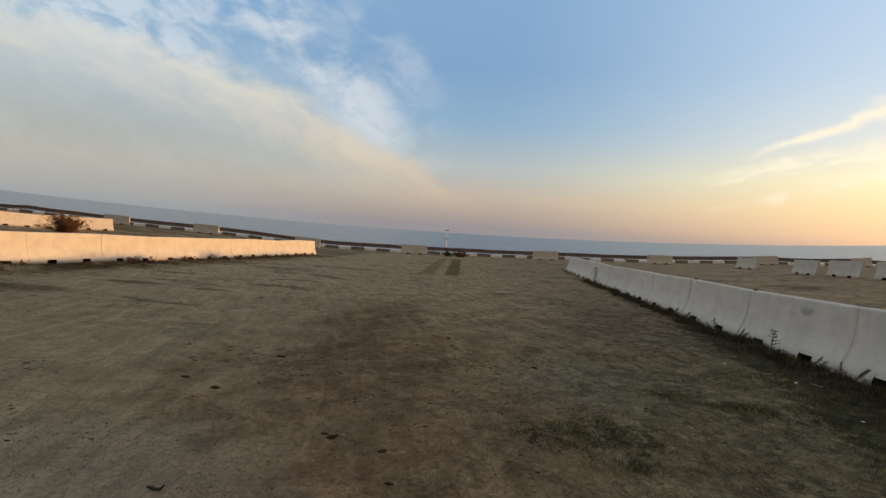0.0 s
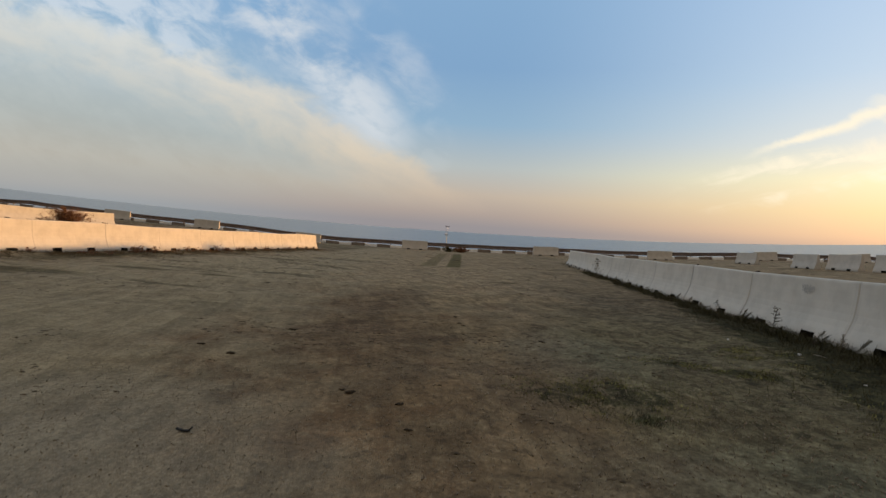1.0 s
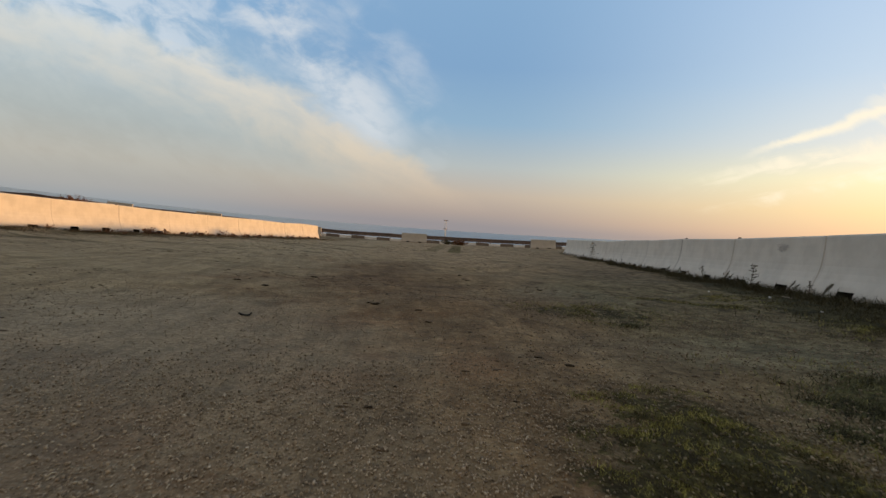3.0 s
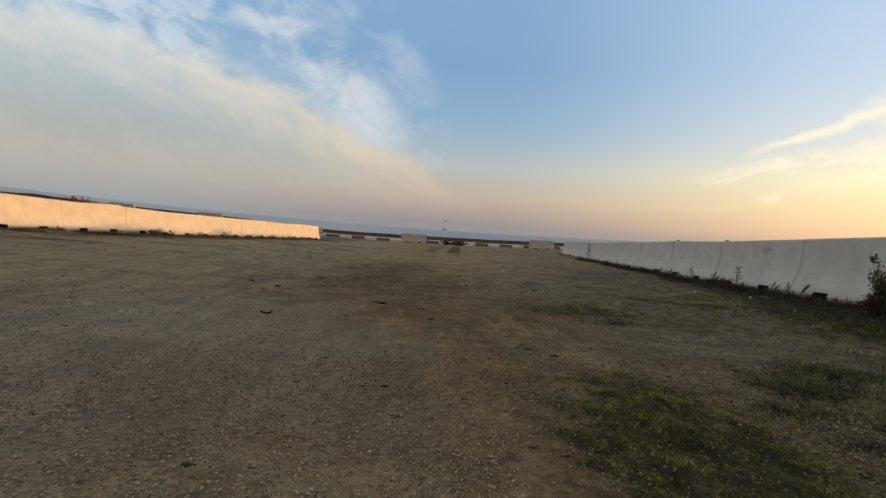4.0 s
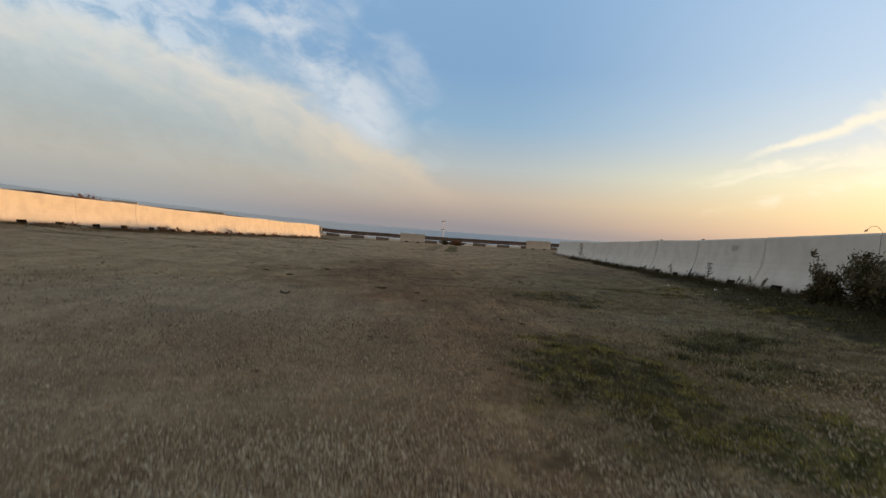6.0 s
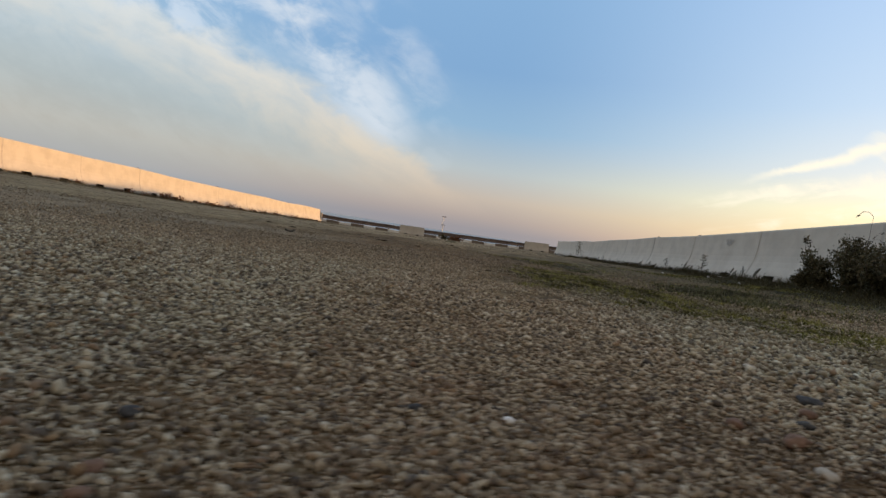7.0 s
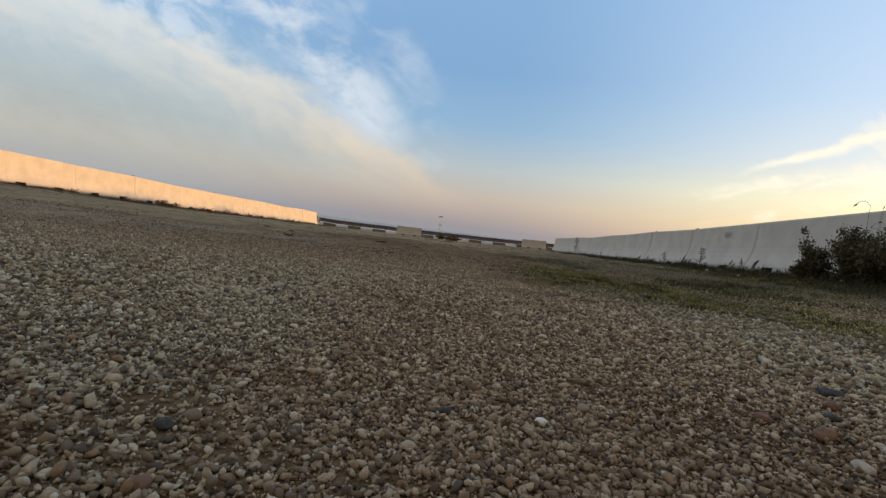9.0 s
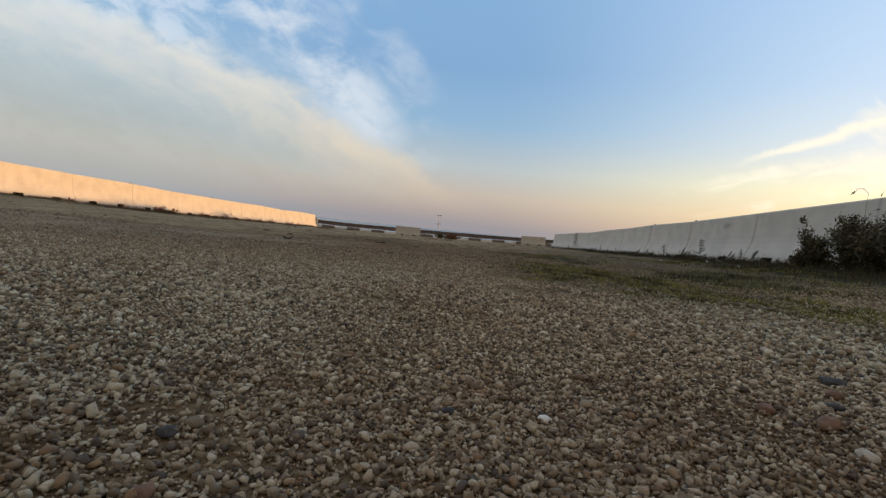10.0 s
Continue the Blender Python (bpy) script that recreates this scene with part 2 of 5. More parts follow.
def ground_material():
    m, n, b = material("gravelly_earth", 0.95)
    p = place(n)
    x, y, z = n.parts(p)
    broad = n.noise(p, 0.13, 4, 0.6)
    mid = n.noise(p, 0.55, 7, 0.68, 0.4)
    blot = n.noise(p, 1.9, 7, 0.70, 0.6)
    small = n.noise(p, 6.0, 6, 0.72)
    grit = n.noise(p, 85.0, 4, 0.75)
    stone = n.voronoi(p, 95.0)
    shade = n.parts(stone.outputs["Color"])[0]
    off_mid = n.math("SUBTRACT", mid, 0.5)
    earth = n.mix(n.smooth(broad, 0.38, 0.62), (0.225, 0.150, 0.086, 1), (0.285, 0.208, 0.122, 1))
    earth = n.mix(n.math("MULTIPLY", n.smooth(mid, 0.46, 0.66), 0.85), earth, (0.180, 0.096, 0.048, 1))
    earth = n.mix(n.math("MULTIPLY", n.smooth(small, 0.5, 0.72), 0.45), earth, (0.330, 0.256, 0.165, 1))
    earth = n.mix(n.math("MULTIPLY", n.smooth(grit, 0.52, 0.72), 0.5), earth, (0.060, 0.044, 0.029, 1))
    pebble = n.ramp(shade, (0.0, (0.07, 0.060, 0.048, 1)), (0.35, (0.18, 0.138, 0.092, 1)), (0.7, (0.28, 0.225, 0.155, 1)), (1.0, (0.40, 0.345, 0.265, 1)))
    cover = n.math("MULTIPLY", n.smooth(n.noise(p, 1.3, 6, 0.65), 0.36, 0.62), n.smooth(stone.outputs["Distance"], 0.62, 0.35))
    col = n.mix(n.math("MULTIPLY", cover, 0.7), earth, pebble)
    # paler, drier ground farther off, yellowish on the sunlit side
    col = n.mix(n.math("MULTIPLY", n.smooth(y, 6, 18), 0.66), col, n.mix(n.smooth(small, 0.4, 0.6), (0.365, 0.266, 0.168, 1), (0.50, 0.382, 0.252, 1)))
    left_tint = n.smooth(n.math("ADD", n.math("ADD", x, n.math("MULTIPLY", y, 0.06)), n.math("MULTIPLY", off_mid, 8.0)), -0.2, -4.2)
    col = n.mix(n.math("MULTIPLY", left_tint, 0.62), col, n.mix(n.smooth(blot, 0.4, 0.62), (0.405, 0.332, 0.226, 1), (0.300, 0.244, 0.164, 1)))
    # fine brown soil where the gravel lies thickest, darkened for the shade between pebbles
    bed = n.smooth(n.math("ADD", n.math("POWER", n.math("ADD", x, 0.15), 2.0), n.math("POWER", n.math("ADD", y, 2.2), 2.0)), 1.3, 0.2)
    col = n.mix(n.math("MULTIPLY", bed, 0.8), col, n.mix(n.smooth(mid, 0.42, 0.56), (0.072, 0.052, 0.035, 1), (0.190, 0.106, 0.054, 1)))
    # wheel tracks, faintly paler, and dark lines of low growth farther off
    tracks = n.noise(n.vec(n.math("ADD", n.math("MULTIPLY", x, 1.1), n.math("MULTIPLY", y, 0.06)), n.math("MULTIPLY", y, 0.05), 6.0), 1.3, 3, 0.5)
    col = n.mix(n.math("MULTIPLY", n.smooth(tracks, 0.50, 0.62), 0.30), col, (0.27, 0.212, 0.142, 1))
    growth = n.noise(n.vec(n.math("MULTIPLY", x, 0.22), n.math("ADD", n.math("MULTIPLY", y, 0.75), n.math("MULTIPLY", x, 0.12)), 1.0), 1.5, 8, 0.72)
    away = n.math("MULTIPLY", n.smooth(y, 5, 12), n.smooth(n.math("ABSOLUTE", x), 2.0, 5.0))
    col = n.mix(n.math("MULTIPLY", n.math("MULTIPLY", n.smooth(growth, 0.54, 0.62), away), 0.85), col, (0.075, 0.058, 0.032, 1))
    # dead grass before the sunlit barrier
    near = n.math("SUBTRACT", n.math("ADD", x, 13.2), n.math("MULTIPLY", n.math("SUBTRACT", y, 15.31), 0.153))
    near = n.math("MULTIPLY", n.smooth(near, 3.0, 0.6), n.smooth(growth, 0.41, 0.53))
    col = n.mix(n.math("MULTIPLY", near, 0.85), col, n.mix(n.smooth(small, 0.4, 0.6), (0.070, 0.050, 0.024, 1), (0.150, 0.105, 0.052, 1)))
    # darker earth towards the right-hand barrier
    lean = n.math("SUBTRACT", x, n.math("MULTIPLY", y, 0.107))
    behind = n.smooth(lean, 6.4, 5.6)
    side_tone = n.math("MULTIPLY", n.smooth(n.math("ADD", lean, n.math("MULTIPLY", off_mid, 8.0)), -0.4, 3.4), 0.74)
    side_tone = n.math("MULTIPLY", side_tone, n.math("MULTIPLY", behind, n.smooth(y, 22, 10, 0.25, 1.0)))
    col = n.mix(side_tone, col, n.mix(n.smooth(small, 0.38, 0.62), (0.090, 0.067, 0.042, 1), (0.200, 0.156, 0.105, 1)))
    # a grey-green pale stretch of bare gravel beside it
    pale = n.math("MAXIMUM", patch(n, x, y, 2.5, 2.75, 1.1, 0.7, n.math("MULTIPLY", off_mid, 3.0)), patch(n, x, y, 1.9, 6.2, 0.9, 1.6, n.math("MULTIPLY", off_mid, 5.0)))
    col = n.mix(n.math("MULTIPLY", pale, 0.55), col, n.mix(n.smooth(small, 0.35, 0.62), (0.130, 0.112, 0.080, 1), (0.250, 0.218, 0.160, 1)))
    # darker specks and scuffs, drawn out along the wheel tracks
    turn = n.vec(n.math("ADD", x, n.math("MULTIPLY", y, 0.2)), n.math("MULTIPLY", y, 1.05), 3.0)
    scuff = n.noise(turn, 2.6, 8, 0.76, 0.5)
    calm = n.smooth(n.math("ADD", x, n.math("MULTIPLY", off_mid, 4.0)), -1.0, -4.0)      # evenly packed ground on the sunlit side
    patches = n.smooth(n.noise(p, 0.35, 3, 0.6), 0.38, 0.62, 0.25, 1.0)
    patches = n.math("MULTIPLY", patches, n.math("SUBTRACT", 1.0, n.math("MULTIPLY", calm, 0.62)))
    col = n.mix(n.math("MULTIPLY", n.math("MULTIPLY", n.smooth(scuff, 0.52, 0.64), patches), 0.88), col, (0.080, 0.054, 0.034, 1))
    fray = n.math("MULTIPLY", n.math("SUBTRACT", n.noise(p, 2.6, 9, 0.72, 0.4), 0.5), 4.0)
    smear = n.math("MAXIMUM", patch(n, x, y, -1.0, 6.8, 1.1, 1.6, fray), n.math("MULTIPLY", patch(n, x, y, -1.4, 10.0, 1.0, 3.4, fray), 0.8))
    smear = n.math("MAXIMUM", smear, n.math("MULTIPLY", patch(n, x, y, 0.2, 5.0, 1.6, 1.3, fray), 0.5))
    col = n.mix(n.math("MULTIPLY", smear, 0.62), col, n.mix(n.smooth(blot, 0.4, 0.6), (0.085, 0.050, 0.029, 1), (0.165, 0.106, 0.064, 1)))
    # patches of rusty earth where the gravel is worn off
    rust = patch(n, x, y, 0.02, 1.82, 0.20, 0.34, fray)
    for cx, cy, rx, ry in ((-0.72, 1.45, 0.22, 0.26), (-0.56, 2.03, 0.14, 0.14), (-1.32, 0.85, 0.20, 0.24), (0.30, 0.52, 0.09, 0.22), (-1.0, 3.2, 0.3, 0.3)):
        rust = n.math("MAXIMUM", rust, patch(n, x, y, cx, cy, rx, ry, fray))
    col = n.mix(n.math("MULTIPLY", rust, 0.5), col, (0.185, 0.098, 0.052, 1))
    # flat dark growth in streaks farther off
    flat = patch(n, x, y, -9.8, 10.9, 1.2, 0.7, fray)
    for cx, cy, rx, ry in ((-8.6, 13.3, 0.9, 0.35), (-11.9, 15.8, 0.45, 2.2), (-10.0, 23.6, 1.0, 0.35), (-7.4, 22.2, 1.5, 0.3), (2.25, 16.5, 0.6, 0.18), (-5.0, 17.0, 0.9, 0.2), (-6.2, 13.0, 0.7, 0.15)):
        flat = n.math("MAXIMUM", flat, patch(n, x, y, cx, cy, rx, ry, fray))
    col = n.mix(n.math("MULTIPLY", flat, 0.8), col, n.mix(n.smooth(small, 0.4, 0.6), (0.055, 0.043, 0.018, 1), (0.110, 0.085, 0.038, 1)))
    # blackish mottling on the right-hand half
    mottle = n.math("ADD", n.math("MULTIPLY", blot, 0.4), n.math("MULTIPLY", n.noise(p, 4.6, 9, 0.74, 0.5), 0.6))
    dark_mottle = n.math("MULTIPLY", n.smooth(mottle, 0.525, 0.585), n.smooth(n.math("ADD", lean, n.math("MULTIPLY", off_mid, 5.0)), -0.2, 2.6, 0.15, 0.85))
    dark_mottle = n.math("MULTIPLY", dark_mottle, n.math("SUBTRACT", 1.0, n.math("MULTIPLY", pale, 0.7)))
    dark_mottle = n.math("MULTIPLY", dark_mottle, n.smooth(y, 20, 9, 0.3, 1.0))
    col = n.mix(n.math("MULTIPLY", dark_mottle, behind), col, n.mix(n.smooth(small, 0.4, 0.65), (0.046, 0.037, 0.022, 1), (0.100, 0.080, 0.046, 1)))
    # lumps of dirt, and drier pale crusts between
    lump = n.noise(turn, 7.5, 7, 0.72, 0.6)
    col = n.mix(n.math("MULTIPLY", n.smooth(lump, 0.53, 0.63), n.smooth(n.math("ADD", x, n.math("MULTIPLY", off_mid, 6.0)), -3.5, -0.5, 0.22, 0.80)), col, (0.090, 0.064, 0.040, 1))
    col = n.mix(n.math("MULTIPLY", n.smooth(lump, 0.46, 0.34), 0.42), col, (0.345, 0.275, 0.182, 1))
    # moss and low weeds on the side of the shaded barrier
    wob = n.math("MULTIPLY", n.math("SUBTRACT", n.noise(p, 2.6, 7, 0.72, 0.5), 0.5), 3.6)
    green = n.math("MAXIMUM", patch(n, x, y, 0.88, 0.55, 0.52, 0.92, wob), n.math("MULTIPLY", patch(n, x, y, 1.35, -0.30, 0.70, 0.42, wob), 0.9))
    for cx, cy, rx, ry, k in ((2.05, 1.52, 0.34, 0.16, 0.9), (1.74, 1.17, 0.24, 0.14, 0.9), (2.46, 1.84, 0.46, 0.22, 0.9), (1.81, 0.69, 0.20, 0.12, 0.8), (2.16, 0.93, 0.26, 0.18, 0.9), (1.55, 4.5, 0.8, 0.45, 0.75), (1.8, 3.95, 0.18, 0.12, 0.55),
                              (2.74, 3.91, 0.20, 0.07, 0.5), (2.94, 5.74, 0.35, 0.3, 0.7), (3.55, 5.35, 0.45, 0.25, 0.8), (-2.53, 4.93, 0.12, 0.06, 0.45)):
        green = n.math("MAXIMUM", green, n.math("MULTIPLY", patch(n, x, y, cx, cy, rx, ry, wob), k))
    inner = n.math("SUBTRACT", n.math("SUBTRACT", lean, n.smooth(y, 4.5, 7.5, 0.0, 0.5)), n.smooth(y, 8, 14, 0.0, 0.75))
    inner = n.math("ADD", inner, n.smooth(y, 3.6, 2.0, 0.0, 0.3))
    verge = n.math("MULTIPLY", n.smooth(n.math("ADD", inner, n.math("MULTIPLY", wob, 0.45)), 3.18, 3.95), n.math("MULTIPLY", behind, n.smooth(y, 27, 17)))
    tuft = n.math("ADD", n.math("MULTIPLY", n.noise(p, 5.0, 5, 0.68, 0.5), 0.65), n.math("MULTIPLY", n.noise(p, 30.0, 4, 0.7), 0.35))
    green = n.smooth(n.math("ADD", tuft, n.math("MULTIPLY", n.math("MAXIMUM", green, verge), 0.34)), 0.66, 0.76)
    weeds = n.mix(n.smooth(n.math("ADD", n.math("MULTIPLY", small, 0.45), n.math("MULTIPLY", n.noise(p, 45, 5, 0.78), 0.55)), 0.42, 0.60), (0.018, 0.017, 0.007, 1), n.mix(n.smooth(n.math("ADD", n.math("ABSOLUTE", n.math("SUBTRACT", y, 0.6)), n.math("MULTIPLY", lean, 0.5)), 3.2, 1.6), (0.088, 0.072, 0.036, 1), (0.150, 0.136, 0.052, 1)))
    col = n.mix(n.math("MULTIPLY", green, 0.92), col, weeds)
    bed_of_moss = n.math("MULTIPLY", patch(n, x, y, 0.88, 0.50, 0.55, 1.0, wob), n.smooth(n.noise(p, 7.0, 6, 0.7, 0.5), 0.36, 0.52))
    col = n.mix(n.math("MULTIPLY", bed_of_moss, 0.72), col, (0.040, 0.032, 0.016, 1))
    # two grassed strips between wheel tracks
    for cx, w, k in ((0.62, 0.44, 0.95), (-0.72, 0.46, 0.55)):
        q = n.math("ABSOLUTE", n.math("SUBTRACT", x, n.math("ADD", cx, n.math("MULTIPLY", n.math("SUBTRACT", y, 24.5), 0.045))))
        q = n.math("MULTIPLY", n.smooth(n.math("ADD", q, n.math("MULTIPLY", wob, 0.11)), w, w * 0.70), n.math("MULTIPLY", n.smooth(y, 23.4, 24.6), n.smooth(y, 47, 42)))
        col = n.mix(n.math("MULTIPLY", q, k), col, (0.125, 0.098, 0.036, 1))
    # uneven tone at every size
    tone = n.smooth(n.noise(p, 1.7, 12, 0.80, 0.25), 0.36, 0.64, 0.62, 1.15)
    tone = n.math("ADD", n.math("MULTIPLY", tone, n.math("SUBTRACT", 1.0, n.math("MULTIPLY", calm, 0.6))), n.math("MULTIPLY", calm, 0.56))
    col = n.mix(1.0, col, n.vec(tone, tone, n.math("MULTIPLY", tone, 0.91)), "MULTIPLY")
    # drier where the wheels pass, and redder earth along the middle
    dry = patch(n, x, y, 0.0, 1.8, 2.0, 3.6, n.math("MULTIPLY", off_mid, 2.5))
    col = n.mix(n.math("MULTIPLY", n.math("MULTIPLY", dry, 0.05), n.math("SUBTRACT", 1.0, green)), col, (0.37, 0.272, 0.185, 1))
    grey = patch(n, x, y, -2.4, 1.4, 2.0, 2.6, n.math("MULTIPLY", off_mid, 3.0))
    col = n.mix(n.math("MULTIPLY", grey, 0.42), col, n.mix(n.smooth(grit, 0.4, 0.6), (0.36, 0.315, 0.240, 1), (0.205, 0.178, 0.132, 1)))
    red = n.math("MULTIPLY", n.smooth(n.math("ADD", n.math("ABSOLUTE", n.math("ADD", x, 0.4)), n.math("MULTIPLY", off_mid, 4.0)), 2.2, 0.3), n.smooth(y, 18, 7))
    col = n.mix(red, col, n.mix(1.0, col, (1.02, 0.995, 0.945, 1), "MULTIPLY"))
    cool = n.math("MULTIPLY", n.smooth(n.math("ADD", lean, n.math("MULTIPLY", off_mid, 4.0)), 0.2, 1.8), n.math("MULTIPLY", behind, n.smooth(y, 13, 6)))
    col = n.mix(cool, col, n.mix(1.0, col, (0.915, 1.0, 0.925, 1), "MULTIPLY"))
    # fine lines drawn by wheels, swinging to one side
    swing = n.math("ADD", x, n.math("MULTIPLY", n.math("MULTIPLY", y, y), 0.012))
    drawn = n.noise(n.vec(n.math("MULTIPLY", swing, 3.2), n.math("MULTIPLY", y, 0.32), 2.0), 1.6, 8, 0.70, 0.3)
    drawn = n.smooth(drawn, 0.36, 0.64, 0.86, 1.12)
    col = n.mix(n.smooth(y, -0.5, 1.5), col, n.mix(1.0, col, n.vec(drawn, drawn, drawn), "MULTIPLY"))
    speck = n.smooth(n.noise(p, 24.0, 6, 0.82), 0.36, 0.64, 0.78, 1.22)
    col = n.mix(1.0, col, n.vec(speck, speck, speck), "MULTIPLY")
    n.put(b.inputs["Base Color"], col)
    b.inputs["Specular IOR Level"].default_value = 0.12
    h = n.math("ADD", n.math("MULTIPLY", stone.outputs["Distance"], -0.6), n.math("ADD", n.math("MULTIPLY", small, 1.2), n.math("MULTIPLY", grit, 0.5)))
    bumped(n, b, h, 0.5, 0.02)
    return m


def concrete_material(name, tint, dirt):
    m, n, b = material(name, 0.85)
    tc = n.add("ShaderNodeTexCoord").outputs["Object"]
    p = place(n)
    x, y, z = n.parts(tc)
    streaks = n.noise(n.vec(n.math("MULTIPLY", x, 9), n.math("MULTIPLY", y, 9), n.math("MULTIPLY", z, 0.8)), 1.0, 4, 0.6)
    blotch = n.noise(p, 2.4, 5, 0.6)
    col = n.mix(n.smooth(blotch, 0.35, 0.7), tint, tuple(c * 0.86 for c in tint[:3]) + (1,))
    col = n.mix(n.math("MULTIPLY", n.smooth(streaks, 0.52, 0.72), 0.14), col, (0.42, 0.36, 0.29, 1))
    splash = n.math("MULTIPLY", n.smooth(n.math("ADD", z, n.math("MULTIPLY", blotch, 0.22)), 0.30, 0.12), dirt)
    col = n.mix(splash, col, (0.34, 0.29, 0.23, 1))
    # grey runs of dirt beside the joints
    run = n.smooth(n.math("ADD", n.math("ABSOLUTE", x), n.math("MULTIPLY", streaks, 0.05)), 1.375, 1.425)
    col = n.mix(n.math("MULTIPLY", run, n.smooth(streaks, 0.30, 0.60, 0.02, 0.18)), col, (0.31, 0.295, 0.275, 1))
    n.put(b.inputs["Base Color"], col)
    bumped(n, b, n.math("ADD", n.noise(p, 45, 4, 0.7), n.math("MULTIPLY", blotch, 0.6)), 0.25, 0.006)
    return m


def plain_material(name, c1, c2, scale=8.0, rough=0.8, metal=0.0, bump=0.3):
    m, n, b = material(name, rough, metal)
    p = place(n)
    f = n.noise(p, scale, 5, 0.65)
    n.put(b.inputs["Base Color"], n.mix(n.smooth(f, 0.35, 0.66), c1 + (1,), c2 + (1,)))
    bumped(n, b, f, bump, 0.005)
    return m


def leaf_material(name, c1, c2, c3, clumps=False):
    m, n, b = material(name, 0.65)
    r = n.add("ShaderNodeNewGeometry").outputs["Random Per Island"]
    col = n.ramp(r, (0.0, c1 + (1,)), (0.55, c2 + (1,)), (1.0, c3 + (1,)))
    if clumps:
        tone = n.smooth(n.noise(place(n), 4.6, 6, 0.68, 0.6), 0.43, 0.57, 0.22, 1.20)
        col = n.mix(1.0, col, n.vec(tone, tone, tone), "MULTIPLY")
    n.put(b.inputs["Base Color"], col)
    b.inputs["Specular IOR Level"].default_value = 0.25
    return m


def stones_material(name="loose_stones", single=False):
    """Stone colours: one for each stone of the joined gravel, or for each single stone."""
    m, n, b = material(name, 0.85)
    r = n.add("ShaderNodeObjectInfo").outputs["Random"] if single else n.add("ShaderNodeNewGeometry").outputs["Random Per Island"]
    p = place(n)
    col = n.ramp(r, (0.0, (0.060, 0.060, 0.064, 1)), (0.16, (0.145, 0.118, 0.092, 1)), (0.38, (0.285, 0.232, 0.172, 1)), (0.62, (0.48, 0.415, 0.322, 1)),
                 (0.80, (0.67, 0.61, 0.51, 1)), (0.89, (0.23, 0.145, 0.095, 1)), (0.92, (0.40, 0.29, 0.185, 1)), (1.0, (0.76, 0.715, 0.63, 1)))
    col = n.mix(n.math("MULTIPLY", n.smooth(n.noise(p, 260, 4, 0.7), 0.4, 0.7), 0.45), col, (0.16, 0.108, 0.070, 1))
    px, py, pz = n.parts(p)
    # soil sticking to the stones in patches
    soil = n.math("MULTIPLY", n.smooth(n.noise(p, 8.0, 5, 0.65, 0.4), 0.52, 0.66), 0.42)
    col = n.mix(soil, col, n.mix(r, (0.150, 0.088, 0.050, 1), (0.30, 0.195, 0.120, 1)))
    # the stones to both sides are greyer, those between redder
    aside = n.smooth(n.math("ADD", n.math("ABSOLUTE", n.math("SUBTRACT", px, 0.05)), n.math("MULTIPLY", n.noise(p, 2.2, 4, 0.6), 0.5)), 0.42, 0.85)
    aside = n.math("MULTIPLY", aside, n.smooth(py, 0.6, -0.4))
    col = n.mix(1.0, col, n.mix(aside, (1.06, 1.005, 0.885, 1), (1.09, 1.14, 1.05, 1)), "MULTIPLY")
    # stones painted paler with distance, for their brighter look at a low angle
    far_lift = n.smooth(n.math("ADD", py, n.math("MULTIPLY", n.noise(p, 3.0, 3, 0.6), 0.8)), -1.3, 0.2)
    col = n.mix(n.math("MULTIPLY", far_lift, 0.34), col, (0.47, 0.385, 0.275, 1))
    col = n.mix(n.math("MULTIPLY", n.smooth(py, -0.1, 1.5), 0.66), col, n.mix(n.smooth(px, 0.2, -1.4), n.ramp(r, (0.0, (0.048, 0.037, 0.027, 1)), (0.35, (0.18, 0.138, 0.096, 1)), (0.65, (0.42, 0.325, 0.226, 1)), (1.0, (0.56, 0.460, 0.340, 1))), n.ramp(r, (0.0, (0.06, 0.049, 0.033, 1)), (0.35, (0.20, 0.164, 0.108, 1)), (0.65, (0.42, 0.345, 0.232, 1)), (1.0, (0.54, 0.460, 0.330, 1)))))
    col = n.mix(n.math("MULTIPLY", n.smooth(py, 0.5, 2.2), 0.6), col, (0.185, 0.145, 0.100, 1))
    # the nearest stones painted darker, for the dim lower edge of the view
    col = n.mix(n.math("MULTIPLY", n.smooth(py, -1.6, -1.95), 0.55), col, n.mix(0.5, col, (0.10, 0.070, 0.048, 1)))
    wob = n.math("MULTIPLY", n.math("SUBTRACT", n.noise(p, 1.8, 6, 0.70, 0.5), 0.5), 3.4)
    mossy = n.math("MAXIMUM", patch(n, px, py, 1.0, 0.35, 0.70, 1.2, wob), n.math("MULTIPLY", patch(n, px, py, 2.4, 1.6, 0.8, 0.5, wob), 0.6))
    col = n.mix(n.math("MULTIPLY", mossy, 0.66), col, n.mix(r, (0.050, 0.046, 0.022, 1), (0.170, 0.155, 0.080, 1)))
    n.put(b.inputs["Base Color"], col)
    b.inputs["Specular IOR Level"].default_value = 0.3
    bumped(n, b, n.noise(p, 420, 3, 0.6), 0.35, 0.002)
    return m


def water_material():
    m, n, b = material("sea_water", 0.3)
    p = place(n)
    x, y, z = n.parts(p)
    swell = n.noise(n.vec(n.math("MULTIPLY", x, 0.03), n.math("MULTIPLY", y, 0.10), 0.0), 1.0, 7, 0.68)
    ripple = n.noise(n.vec(n.math("MULTIPLY", x, 0.5), y, 0.0), 1.2, 4, 0.6)
    n.put(b.inputs["Base Color"], n.mix(n.smooth(swell, 0.4, 0.65), (0.150, 0.168, 0.180, 1), (0.235, 0.240, 0.245, 1)))
    b.inputs["Specular IOR Level"].default_value = 0.5
    bumped(n, b, n.math("ADD", swell, n.math("MULTIPLY", ripple, 0.4)), 0.7, 0.6)
    return m


